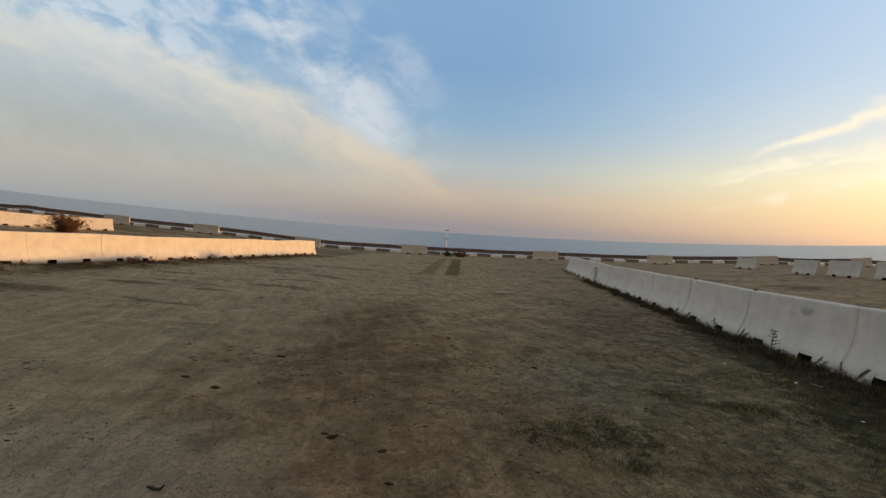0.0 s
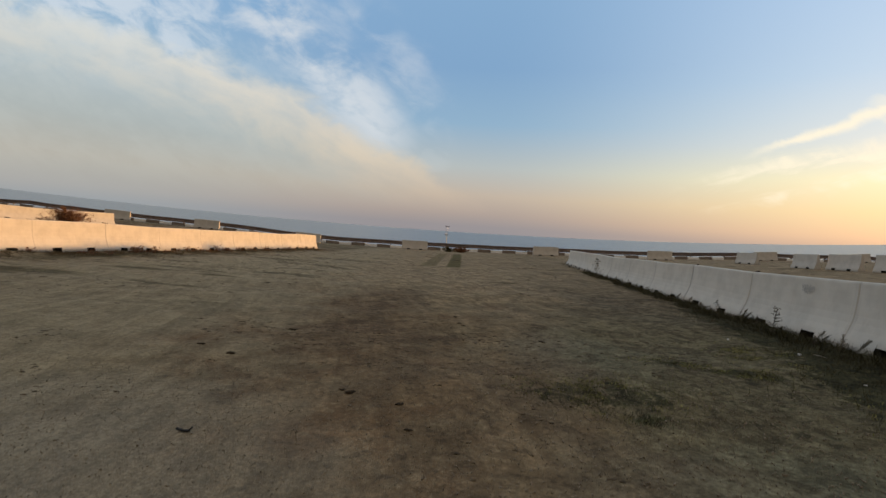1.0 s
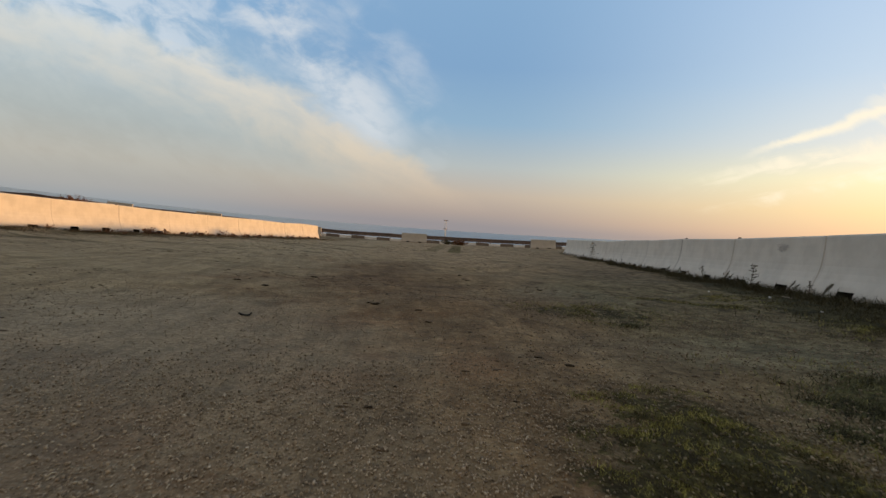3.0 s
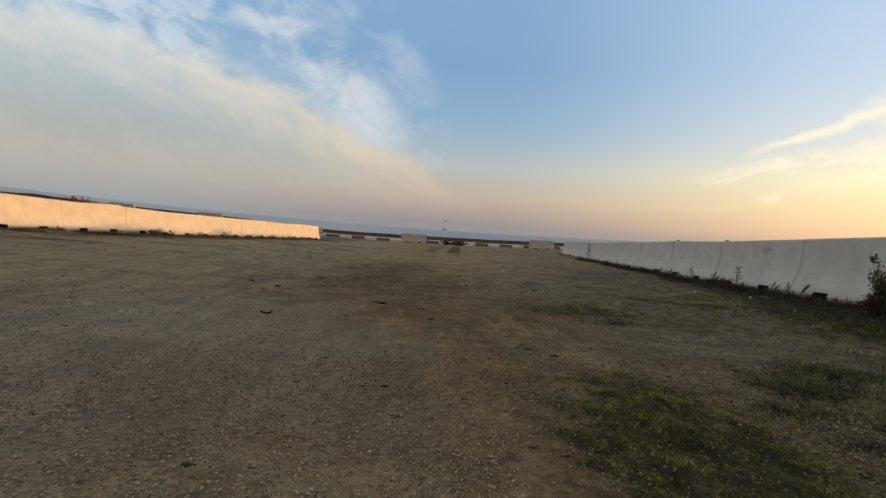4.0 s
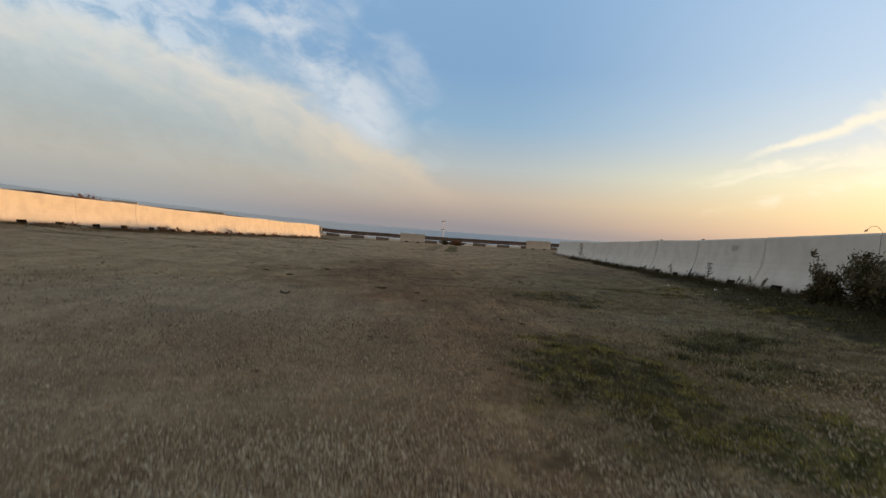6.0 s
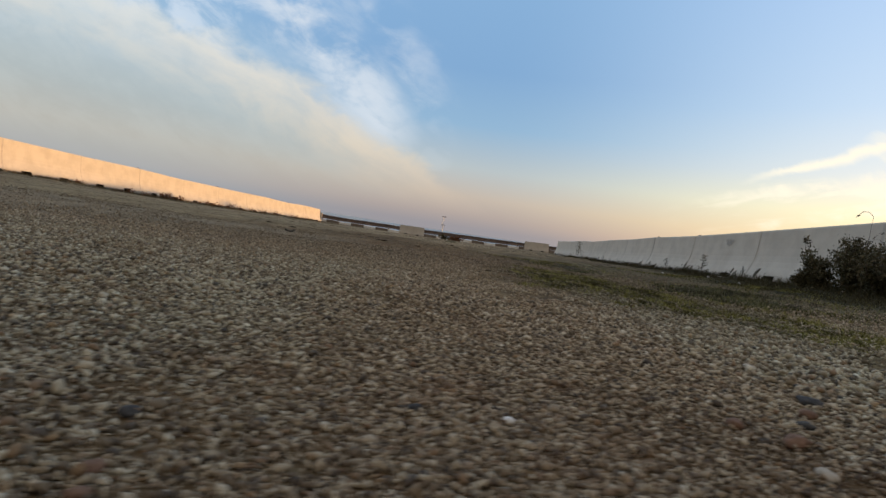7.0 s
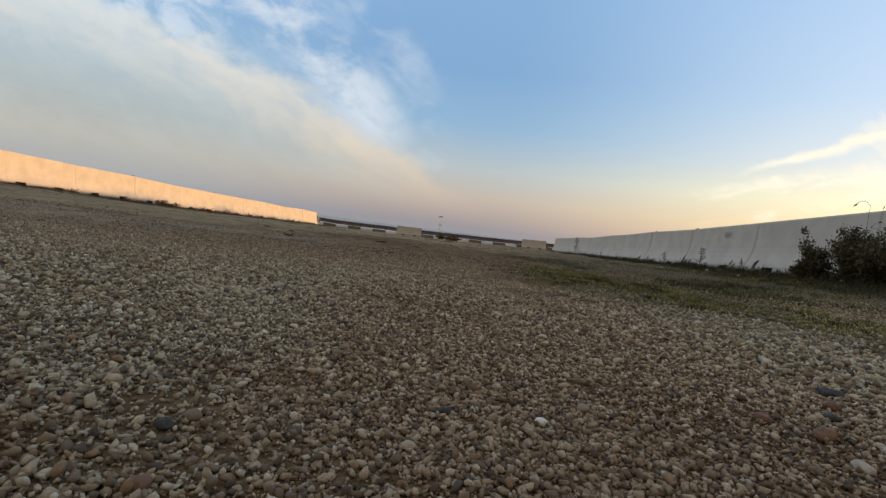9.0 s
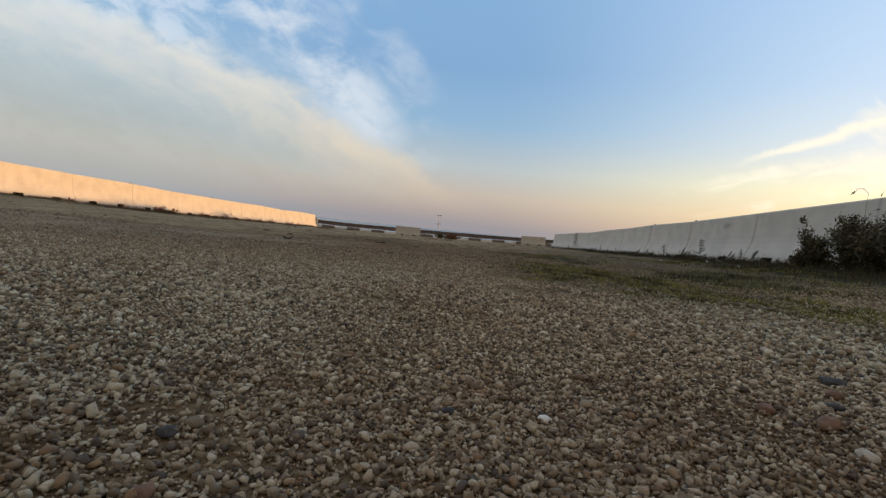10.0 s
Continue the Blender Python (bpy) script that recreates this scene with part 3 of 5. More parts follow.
GROUND = ground_material()
WHITE = concrete_material("whitewashed_concrete", (0.65, 0.622, 0.558, 1), 0.55)
BEIGE = concrete_material("weathered_concrete", (0.56, 0.52, 0.46, 1), 0.5)
IRON = plain_material("rusty_iron", (0.05, 0.035, 0.028), (0.12, 0.07, 0.045), 30, 0.8, 0.2)
RAIL = plain_material("weathered_steel_rail", (0.115, 0.088, 0.076), (0.175, 0.138, 0.12), 3, 0.6, 0.3)
KERB_LIGHT = plain_material("white_kerb_paint", (0.86, 0.85, 0.83), (0.78, 0.76, 0.73), 3)
KERB_DARK = plain_material("dark_kerb_paint", (0.17, 0.138, 0.11), (0.24, 0.195, 0.158), 3)
WALK = plain_material("pale_concrete_walk", (0.50, 0.475, 0.45), (0.62, 0.595, 0.565), 1.5, 0.9)
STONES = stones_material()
PEBBLE = stones_material("single_pebbles", True)
WATER = water_material()
LEAF = leaf_material("dark_green_leaves", (0.044, 0.044, 0.022), (0.092, 0.086, 0.044), (0.185, 0.150, 0.082))
DUSTY = leaf_material("dusty_grey_leaves", (0.20, 0.200, 0.165), (0.30, 0.29, 0.24), (0.40, 0.385, 0.33))
DRY = leaf_material("reddish_dry_leaves", (0.10, 0.045, 0.022), (0.20, 0.085, 0.038), (0.27, 0.135, 0.06))
GRASS = leaf_material("low_grass_blades", (0.104, 0.100, 0.024), (0.230, 0.225, 0.055), (0.43, 0.390, 0.135), True)
VERGE = leaf_material("dark_verge_weeds", (0.022, 0.021, 0.009), (0.050, 0.045, 0.018), (0.105, 0.088, 0.038))
TUFT = leaf_material("grey_green_tufts", (0.048, 0.054, 0.024), (0.125, 0.132, 0.062), (0.23, 0.225, 0.125), True)
DEAD = leaf_material("brown_dead_grass", (0.040, 0.030, 0.014), (0.090, 0.064, 0.030), (0.150, 0.105, 0.050))
TWIG = plain_material("grey_brown_twig", (0.05, 0.038, 0.028), (0.10, 0.078, 0.058), 20)
POLE = plain_material("white_painted_steel", (0.78, 0.77, 0.75), (0.68, 0.67, 0.65), 2, 0.5)
ROCK_WHITE = plain_material("white_quartz", (0.80, 0.79, 0.77), (0.68, 0.66, 0.63), 90, 0.6)
ROCK_SLATE = plain_material("bluish_slate", (0.040, 0.041, 0.044), (0.085, 0.084, 0.084), 90, 0.95)
# near-black colour that stands in for the shade deep inside the lifting pockets
POCKET_SHADE = plain_material("pocket_shade_concrete", (0.016, 0.014, 0.012), (0.040, 0.035, 0.030), 12, 0.95)
FILLING = plain_material("grey_joint_mortar", (0.45, 0.43, 0.395), (0.54, 0.515, 0.475), 9, 0.95)
SOOTY = plain_material("dark_joint_dirt", (0.22, 0.21, 0.19), (0.33, 0.31, 0.285), 9, 0.95)
CHARRED = plain_material("charred_wood", (0.012, 0.010, 0.009), (0.030, 0.025, 0.021), 60, 0.9)
CRUMB = leaf_material("dark_crumbs", (0.050, 0.036, 0.021), (0.092, 0.064, 0.037), (0.15, 0.108, 0.064))
CRUMB.node_tree.nodes["Principled BSDF"].inputs["Specular IOR Level"].default_value = 0.04
SMUDGE = plain_material("grey_smudge", (0.42, 0.41, 0.39), (0.50, 0.485, 0.455), 40, 0.9)
CLOD = plain_material("dark_earth_clod", (0.022, 0.017, 0.011), (0.070, 0.050, 0.030), 60, 0.95)
CLOD.node_tree.nodes["Principled BSDF"].inputs["Specular IOR Level"].default_value = 0.05
ROCK_PALE = plain_material("pale_limestone", (0.40, 0.35, 0.28), (0.54, 0.48, 0.40), 120, 0.85)
ROCK_RED = plain_material("reddish_stone", (0.13, 0.070, 0.042), (0.22, 0.125, 0.078), 90, 0.8)


# ---------------------------------------------------------------- mesh helpers
def mesh_of(name, verts, faces, mat, smooth=False):
    me = bpy.data.meshes.new(name)
    me.from_pydata(verts, [], faces)
    me.materials.append(mat)
    if smooth:
        me.polygons.foreach_set("use_smooth", [True] * len(me.polygons))
    me.update()
    return me


def mesh_fast(name, co, faces, mat, smooth=False):
    """A mesh from arrays: co (n, 3), faces (m, k), all faces of k corners."""
    me = bpy.data.meshes.new(name)
    k = faces.shape[1]
    me.vertices.add(len(co))
    me.vertices.foreach_set("co", np.ascontiguousarray(co, dtype=np.float32).ravel())
    me.loops.add(faces.size)
    me.loops.foreach_set("vertex_index", np.ascontiguousarray(faces, dtype=np.int32).ravel())
    me.polygons.add(len(faces))
    me.polygons.foreach_set("loop_start", np.arange(0, faces.size, k, dtype=np.int32))
    me.polygons.foreach_set("loop_total", np.full(len(faces), k, dtype=np.int32))
    if smooth:
        me.polygons.foreach_set("use_smooth", np.ones(len(faces), dtype=bool))
    me.materials.append(mat)
    me.update(calc_edges=True)
    me.validate()
    return me


def part(name, bm, mat, parent=None, label=""):
    me = bpy.data.meshes.new(name)
    bm.to_mesh(me)
    bm.free()
    me.materials.append(mat)
    ob = new(name, me)
    ob.parent = parent
    if label:
        tagged(ob, label=label)
    return ob


def box(bm, x0, x1, y0, y1, z0, z1, bevel=0.0):
    r = bmesh.ops.create_cube(bm, size=1.0, matrix=Matrix.Translation(((x0 + x1) / 2, (y0 + y1) / 2, (z0 + z1) / 2)) @ Matrix.Diagonal((x1 - x0, y1 - y0, z1 - z0, 1)))
    if bevel:
        edges = list({ed for vt in r["verts"] for ed in vt.link_edges})
        bmesh.ops.bevel(bm, geom=edges, offset=bevel, segments=2, affect="EDGES")


def tube(bm, a, b, r0, r1, sides=8):
    a, b = Vector(a), Vector(b)
    m = Matrix.Translation((a + b) / 2) @ (b - a).to_track_quat("Z", "Y").to_matrix().to_4x4()
    bmesh.ops.create_cone(bm, cap_ends=True, segments=sides, radius1=r0, radius2=r1, depth=(b - a).length, matrix=m)


# ---------------------------------------------------------------- ground and sea
def spaced(lo, hi, fine_lo, fine_hi, fine, grow):
    """Coordinates: even steps between fine_lo and fine_hi, growing ones outside."""
    mid = list(np.arange(fine_lo, fine_hi + fine / 2, fine))
    s, v = fine, mid[-1]
    while v < hi:
        s *= grow
        v += s
        mid.append(min(v, hi))
    s, v = fine, mid[0]
    while v > lo:
        s *= grow
        v -= s
        mid.insert(0, max(v, lo))
    return np.array(mid)


def build_ground():
    xs, ys = spaced(-4000, 4000, -4, 5, 0.08, 1.045), spaced(-400, 4900, -3, 7, 0.08, 1.04)
    gx, gy = np.meshgrid(xs, ys)
    gz = land(gx, gy)
    nx, ny = len(xs), len(ys)
    i = (np.arange(ny - 1)[:, None] * nx + np.arange(nx - 1)[None, :]).ravel()
    faces = np.stack([i, i + 1, i + nx + 1, i + nx], axis=1)
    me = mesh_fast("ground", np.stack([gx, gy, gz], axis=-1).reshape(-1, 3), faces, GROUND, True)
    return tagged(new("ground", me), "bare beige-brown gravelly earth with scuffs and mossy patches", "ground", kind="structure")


ground = build_ground()
def build_water():
    """The sea, dished at both sides like the land before it."""
    xs, ys = np.linspace(-1.3, 1.3, 53), np.array([66.0, 90, 130, 200, 330, 600, 1100, 2200, 4950])
    co = []
    for y in ys:
        for k in xs:
            co.append((k * (y + 8), y, -3.4 + (0.040 if k > 0 else 0.031) * min(abs(k), 1.05) ** 2 * (y - 58)))
    nx = len(xs)
    faces = [(j * nx + i, j * nx + i + 1, (j + 1) * nx + i + 1, (j + 1) * nx + i) for j in range(len(ys) - 1) for i in range(nx - 1)]
    return new("water", mesh_of("water", co, faces, WATER, True))


sea = build_water()
tagged(sea, "calm grey-blue sea reaching to the horizon", "sea", kind="structure")


# ---------------------------------------------------------------- concrete barriers
def barrier_unit(name, length, mat, label, with_iron=True, slim=1.0):
    """A road barrier of concrete, along x, with two lifting pockets on each side of its foot."""
    half = [(0.300, 0.0), (0.300, 0.075), (0.290, 0.098), (0.248, 0.195), (0.205, 0.290), (0.168, 0.390), (0.140, 0.500), (0.120, 0.640), (0.105, 0.800), (0.097, 0.965), (0.090, 0.988), (0.072, 1.0)]
    pocket_z, pocket_d = 0.125, 0.27
    cuts = [-length / 2]
    for c in (-0.235 * length, 0.235 * length):
        cuts += [c - 0.165, c + 0.165]
    cuts.append(length / 2)
    bm = bmesh.new()
    full, nook = [], []
    for k, x in enumerate(cuts):
        x = x + (0.010 if k == 0 else -0.010 if k == 5 else 0)
        full.append([[bm.verts.new((x, sy * y, z)) for y, z in half] for sy in (1, -1)])
    for x in cuts[1:-1]:
        nook.append([[bm.verts.new((x, sy * y, z)) for y, z in ((0.300 - pocket_d, 0.0), (0.300 - pocket_d, pocket_z), (0.2718, pocket_z))] for sy in (1, -1)])
    for k in range(5):
        rows = []
        for q in (k, k + 1):
            sides = [nook[q - 1][i] + full[q][i][3:] if k in (1, 3) else full[q][i] for i in (0, 1)]
            rows.append(sides[0] + sides[1][::-1])
        r0, r1 = rows
        for i in range(len(r0)):
            j = (i + 1) % len(r0)
            bm.faces.new((r0[i], r0[j], r1[j], r1[i]))
    for q in (1, 2, 3, 4):
        for i in (0, 1):
            bm.faces.new(full[q][i][:4] + nook[q - 1][i][::-1])
    for q, x in ((0, cuts[0]), (5, cuts[5])):        # chamfered ends, so that joints show as grooves
        outer = full[q][0] + full[q][1][::-1]
        inner = [bm.verts.new((x, v.co.y - math.copysign(0.008, v.co.y), v.co.z - (0.012 if v.co.z > 0.9 else 0))) for v in outer]
        for i in range(len(outer)):
            j = (i + 1) % len(outer)
            bm.faces.new((outer[i], outer[j], inner[j], inner[i]))
        bm.faces.new(inner)
    bmesh.ops.recalc_face_normals(bm, faces=bm.faces)
    # faces inside the pockets get the colour with shade painted in
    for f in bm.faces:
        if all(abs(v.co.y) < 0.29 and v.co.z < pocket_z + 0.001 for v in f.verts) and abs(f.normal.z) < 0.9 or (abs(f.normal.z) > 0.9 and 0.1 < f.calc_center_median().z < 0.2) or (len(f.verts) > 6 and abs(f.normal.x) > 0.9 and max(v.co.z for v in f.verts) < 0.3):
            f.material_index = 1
    bmesh.ops.scale(bm, vec=(1, slim, 1), verts=bm.verts)
    ob = part(name, bm, mat)
    ob.data.materials.append(POCKET_SHADE)
    tagged(ob, label, "barrier")
    if length == 2.80:
        return ob
    bm = bmesh.new()
    pad = [[bm.verts.new((x, sy * max(y - 0.0025, 0.01), min(z, 0.995))) for y, z in half] for x in (length / 2 - 0.020, length / 2 + 0.045) for sy in (1, -1)]
    r0, r1 = pad[0] + pad[1][::-1], pad[2] + pad[3][::-1]
    for i in range(len(r0)):
        j = (i + 1) % len(r0)
        bm.faces.new((r0[i], r0[j], r1[j], r1[i]))
    bm.faces.new(r0)
    bm.faces.new(r1)
    bmesh.ops.recalc_face_normals(bm, faces=bm.faces)
    part("joint_filling", bm, SOOTY if with_iron and length > 2.8 else FILLING, ob, "dark dirty joint filling" if with_iron and length > 2.8 else "grey mortar joint filling")
    if with_iron:
        bm = bmesh.new()
        box(bm, length / 2 - 0.045, length / 2 + 0.045, -0.028, 0.028, 0.94, 1.03, 0.010)
        part("coupling", bm, IRON, ob, "dark rusty iron coupling")
    return ob


def along_ground(x0, y0, x1, y1):
    """The pose of a thing whose x axis runs from one ground point to the other."""
    z0, z1 = foot(x0, y0), foot(x1, y1)
    run = math.hypot(x1 - x0, y1 - y0)
    return pose((x0 + x1) / 2, (y0 + y1) / 2, (z0 + z1) / 2 - 0.012, 0, -math.degrees(math.atan2(z1 - z0, run)), math.degrees(math.atan2(y1 - y0, x1 - x0)))


def barrier_line(width, x, y, heading, unit, first, last, group, label="", hooks=(), tall=1.0):
    """Units end to end from joint number first to joint number last; joint 0 lies at x, y."""
    dx, dy = math.cos(radians(heading)), math.sin(radians(heading))
    made = []
    for k in range(first, last):
        a, b = (x + dx * unit * k, y + dy * unit * k), (x + dx * unit * (k + 1), y + dy * unit * (k + 1))
        m = along_ground(*a, *b) @ pose(0, random.uniform(-0.010, 0.010), random.uniform(-0.008, 0.008), 0, 0, random.uniform(-0.12, 0.12)) @ Matrix.Diagonal((1, 1, tall, 1))
        ob = copy_thing((hooked if k in hooks else plain)[width], m)
        tagged(ob, label, group=group)
        made.append(ob)
    return made


plain = {w: barrier_unit("concrete_barrier", w, WHITE, "white-painted concrete road barrier standing on gravel", False) for w in (2.791, 2.860)}
hooked = {w: barrier_unit("concrete_barrier", w, WHITE, "white-painted concrete road barrier with an iron coupling") for w in (2.791, 2.860)}
lx, ly, lh = -13.20, 15.31, 81.3
off = 0.30
lcx, lcy = lx - math.sin(radians(lh)) * off, ly + math.cos(radians(lh)) * off
barrier_line(2.791, lcx, lcy, lh, 2.795, -5, 8, "sunlit barrier row", "white concrete road barrier lit orange, dry weeds at its foot", (0, 2, 5), 1.045)
rx, ry, rh = 6.447, 12.492, 83.94
rcx, rcy = rx + math.sin(radians(rh)) * off, ry - math.cos(radians(rh)) * off
shaded = barrier_line(2.860, rcx, rcy, rh, 2.865, -7, 7, "shaded barrier row", "white concrete road barrier in shade, weeds along its foot", (-1, -2))
barrier_line(2.791, -28.6, 41.2, 248.0, 2.795, 0, 6, "farther sunlit barrier row", "white concrete road barrier lit orange, far off on rough ground")

single = barrier_unit("concrete_barrier", 2.80, BEIGE, "weathered concrete road barrier", False, 0.72)
row = [(-35.6, 0), (-25.8, -2), (-14.7, -3), (-2.95, 2), (11.45, 3), (24.0, 4), (35.6, 6), (46.1, 14)]
for bx, turn in row:
    t = radians(turn)
    m = along_ground(bx - 1.4 * math.cos(t), 52 - 1.4 * math.sin(t), bx + 1.4 * math.cos(t), 52 + 1.4 * math.sin(t))
    tagged(copy_thing(single, m), "weathered concrete road barrier standing alone before the guard rail", group="spaced barriers along the shore")
for bx, by, turn in [(26.7, 41.3, 89), (24.6, 31.9, 80), (24.62, 28.8, 83), (24.45, 25.2, 86)]:
    t = radians(turn)
    m = along_ground(bx - 1.4 * math.cos(t), by - 1.4 * math.sin(t), bx + 1.4 * math.cos(t), by + 1.4 * math.sin(t))
    tagged(copy_thing(single, m), "weathered concrete road barrier standing askew on open gravel", group="askew barriers on the open ground")
for proto in (*plain.values(), *hooked.values(), single):
    for o in (*proto.children_recursive, proto):
        bpy.data.objects.remove(o)

def build_smudge(unit, along, height):
    """A grey smudge of paint on the barrier's side, fraying into specks."""
    rng = np.random.RandomState(3)
    bm = bmesh.new()
    for k in range(150):
        right = k % 2
        cx = (0.075 if right else -0.06) + rng.normal() * (0.045 if right else 0.055)
        cz = rng.normal() * (0.032 if right else 0.026)
        r0 = rng.uniform(0.006, 0.020)
        ring = []
        for j in range(7):
            t = j * 6.283 / 7
            r = r0 * rng.uniform(0.6, 1.3)
            z = height + cz + r * 0.7 * math.sin(t)
            ring.append(bm.verts.new((along + cx + r * math.cos(t), 0.1085 + (0.80 - z) * 0.09 + 0.003 + 0.00002 * k, z)))
        bm.faces.new(ring)
    part("smudge", bm, SMUDGE, unit, "grey paint smudge")


build_smudge(shaded[5], -0.35, 0.80)

# ---------------------------------------------------------------- guard rail, kerb and mast on the shore
def rail_y(x):
    return 56.0 + 0.9 * math.sin(x * 0.05)


def build_guard_rail():
    root = tagged(new("guard_rail"), "weathered brown steel guard rail on short posts along the shore", "guard rail")
    xs = np.arange(-62.0, 66.1, 4.0)
    root.location = (0, 56, foot(0, 56))
    back = Matrix.Translation((0, -56, -foot(0, 56)))
    section = [(0.00, -0.16), (-0.045, -0.13), (-0.045, -0.06), (0.0, -0.02), (0.0, 0.02), (-0.045, 0.06), (-0.045, 0.13), (0.0, 0.16),
               (0.012, 0.16), (-0.030, 0.125), (-0.030, 0.065), (0.014, 0.02), (0.014, -0.02), (-0.030, -0.065), (-0.030, -0.125), (0.012, -0.16)]
    for x0, x1 in zip(xs[:-1], xs[1:]):
        bm = bmesh.new()
        rings = []
        for x in (x0 + 0.005, (x0 + x1) / 2, x1 - 0.005):
            y, z = rail_y(x), foot(x, rail_y(x)) + 0.60
            rings.append([bm.verts.new(back @ Vector((x, y - 0.1 + dy, z + dz * 1.36))) for dy, dz in section])
        for r0, r1 in zip(rings[:-1], rings[1:]):
            for i in range(len(section)):
                j = (i + 1) % len(section)
                bm.faces.new((r0[i], r0[j], r1[j], r1[i]))
        bm.faces.new(rings[0][::-1])
        bm.faces.new(rings[-1])
        bmesh.ops.recalc_face_normals(bm, faces=bm.faces)
        part("beam", bm, RAIL, root)
    for x in xs:
        bm = bmesh.new()
        y, z = rail_y(x), foot(x, rail_y(x))
        box(bm, x - 0.05, x + 0.05, y - 0.08, y + 0.06, z - 0.35, z + 0.80, 0.006)
        bmesh.ops.transform(bm, matrix=back, verts=bm.verts)
        part("post", bm, RAIL, root)


build_guard_rail()


def build_kerb():
    root = tagged(new("kerb"), "low roadside kerb painted in turns white and dark", "kerb", kind="structure")
    k = 0
    x = -63.16
    while x < 64:
        w = 1.40 if k % 2 else 1.53
        bm = bmesh.new()
        box(bm, -w / 2 + 0.012, w / 2 - 0.012, -0.14, 0.14, -0.30, 0.27 if k % 2 else 0.33, 0.03)
        ob = part("kerbstone", bm, KERB_LIGHT if k % 2 else KERB_DARK, root)
        xc = x + w / 2
        y = rail_y(xc) - 0.75
        slope = math.degrees(math.atan2(foot(xc + 0.6, y) - foot(xc - 0.6, y), 1.2))
        ob.matrix_basis = pose(xc, y, foot(xc, y), 0, -slope, 0)
        x += w
        k += 1


build_kerb()


def build_pavement():
    """A pale concrete walk behind the guard rail, in slabs that follow the shore."""
    root = tagged(new("pavement"), "pale concrete walk behind the guard rail", "pavement", kind="structure")
    for x in np.arange(-60, 62, 6.0):
        bm = bmesh.new()
        rim = []
        for xx in (x + 0.02, x + 5.98):
            y = rail_y(xx)
            rim.append([bm.verts.new((xx, y + d, foot(xx, min(y + d, 58.8)) + h)) for d, h in ((0.35, -0.3), (0.35, 0.10), (3.1, 0.10), (3.1, -0.3))])
        for i in range(4):
            j = (i + 1) % 4
            bm.faces.new((rim[0][i], rim[0][j], rim[1][j], rim[1][i]))
        bm.faces.new(rim[0])
        bm.faces.new(rim[1])
        bmesh.ops.recalc_face_normals(bm, faces=bm.faces)
        part("slab", bm, WALK, root)


build_pavement()


def build_mast():
    root = tagged(new("mast"), "slim white steel mast with two small platforms by the sea", "mast")
    x, y = 0.55, 61.0
    z = foot(x, y)
    root.location = (x, y, z)
    top = 2.02 - z
    bm = bmesh.new()
    tube(bm, (0, 0, -0.3), (0, 0, top - 1.1), 0.065, 0.055, 12)
    part("pole", bm, POLE, root)
    for sx in (-0.11, 0.11):
        bm = bmesh.new()
        tube(bm, (sx, 0, top - 1.1), (sx * 0.8, 0, top), 0.022, 0.018, 8)
        part("upright", bm, POLE, root)
    for zz, w in ((top - 1.1, 0.26), (top, 0.30)):
        bm = bmesh.new()
        box(bm, -w, w, -0.15, 0.15, zz - 0.035, zz + 0.035, 0.01)
        part("platform", bm, IRON, root, "dark steel platform")


build_mast()

# ---------------------------------------------------------------- plants
def leaves_mesh(name, pts, size, mat, rng, upright=0.0):
    """Many small pointed leaves, one at each point."""
    n = len(pts)
    pts = np.asarray(pts)
    a = rng.normal(size=(n, 3))
    a[:, 2] += upright * 2
    a /= np.linalg.norm(a, axis=1, keepdims=True)
    b = np.cross(a, rng.normal(size=(n, 3)))
    b /= np.linalg.norm(b, axis=1, keepdims=True) + 1e-9
    c = np.cross(a, b)
    s = (size * rng.uniform(0.6, 1.35, size=n))[:, None]
    co = np.stack([pts, pts + a * s * 0.45 + b * s * 0.24 + c * s * 0.06, pts + a * s, pts + a * s * 0.45 - b * s * 0.24 + c * s * 0.06], axis=1).reshape(-1, 3)
    return mesh_fast(name, co, np.arange(n * 4).reshape(n, 4), mat)


def stem_points(base, way, length, rng, bend=0.25, steps=7):
    p, dvec = Vector(base), Vector(way).normalized()
    out = [p.copy()]
    for i in range(steps):
        dvec = (dvec + Vector(rng.normal(size=3)) * bend * 0.35).normalized()
        p = p + dvec * (length / steps)
        out.append(p.copy())
    return out


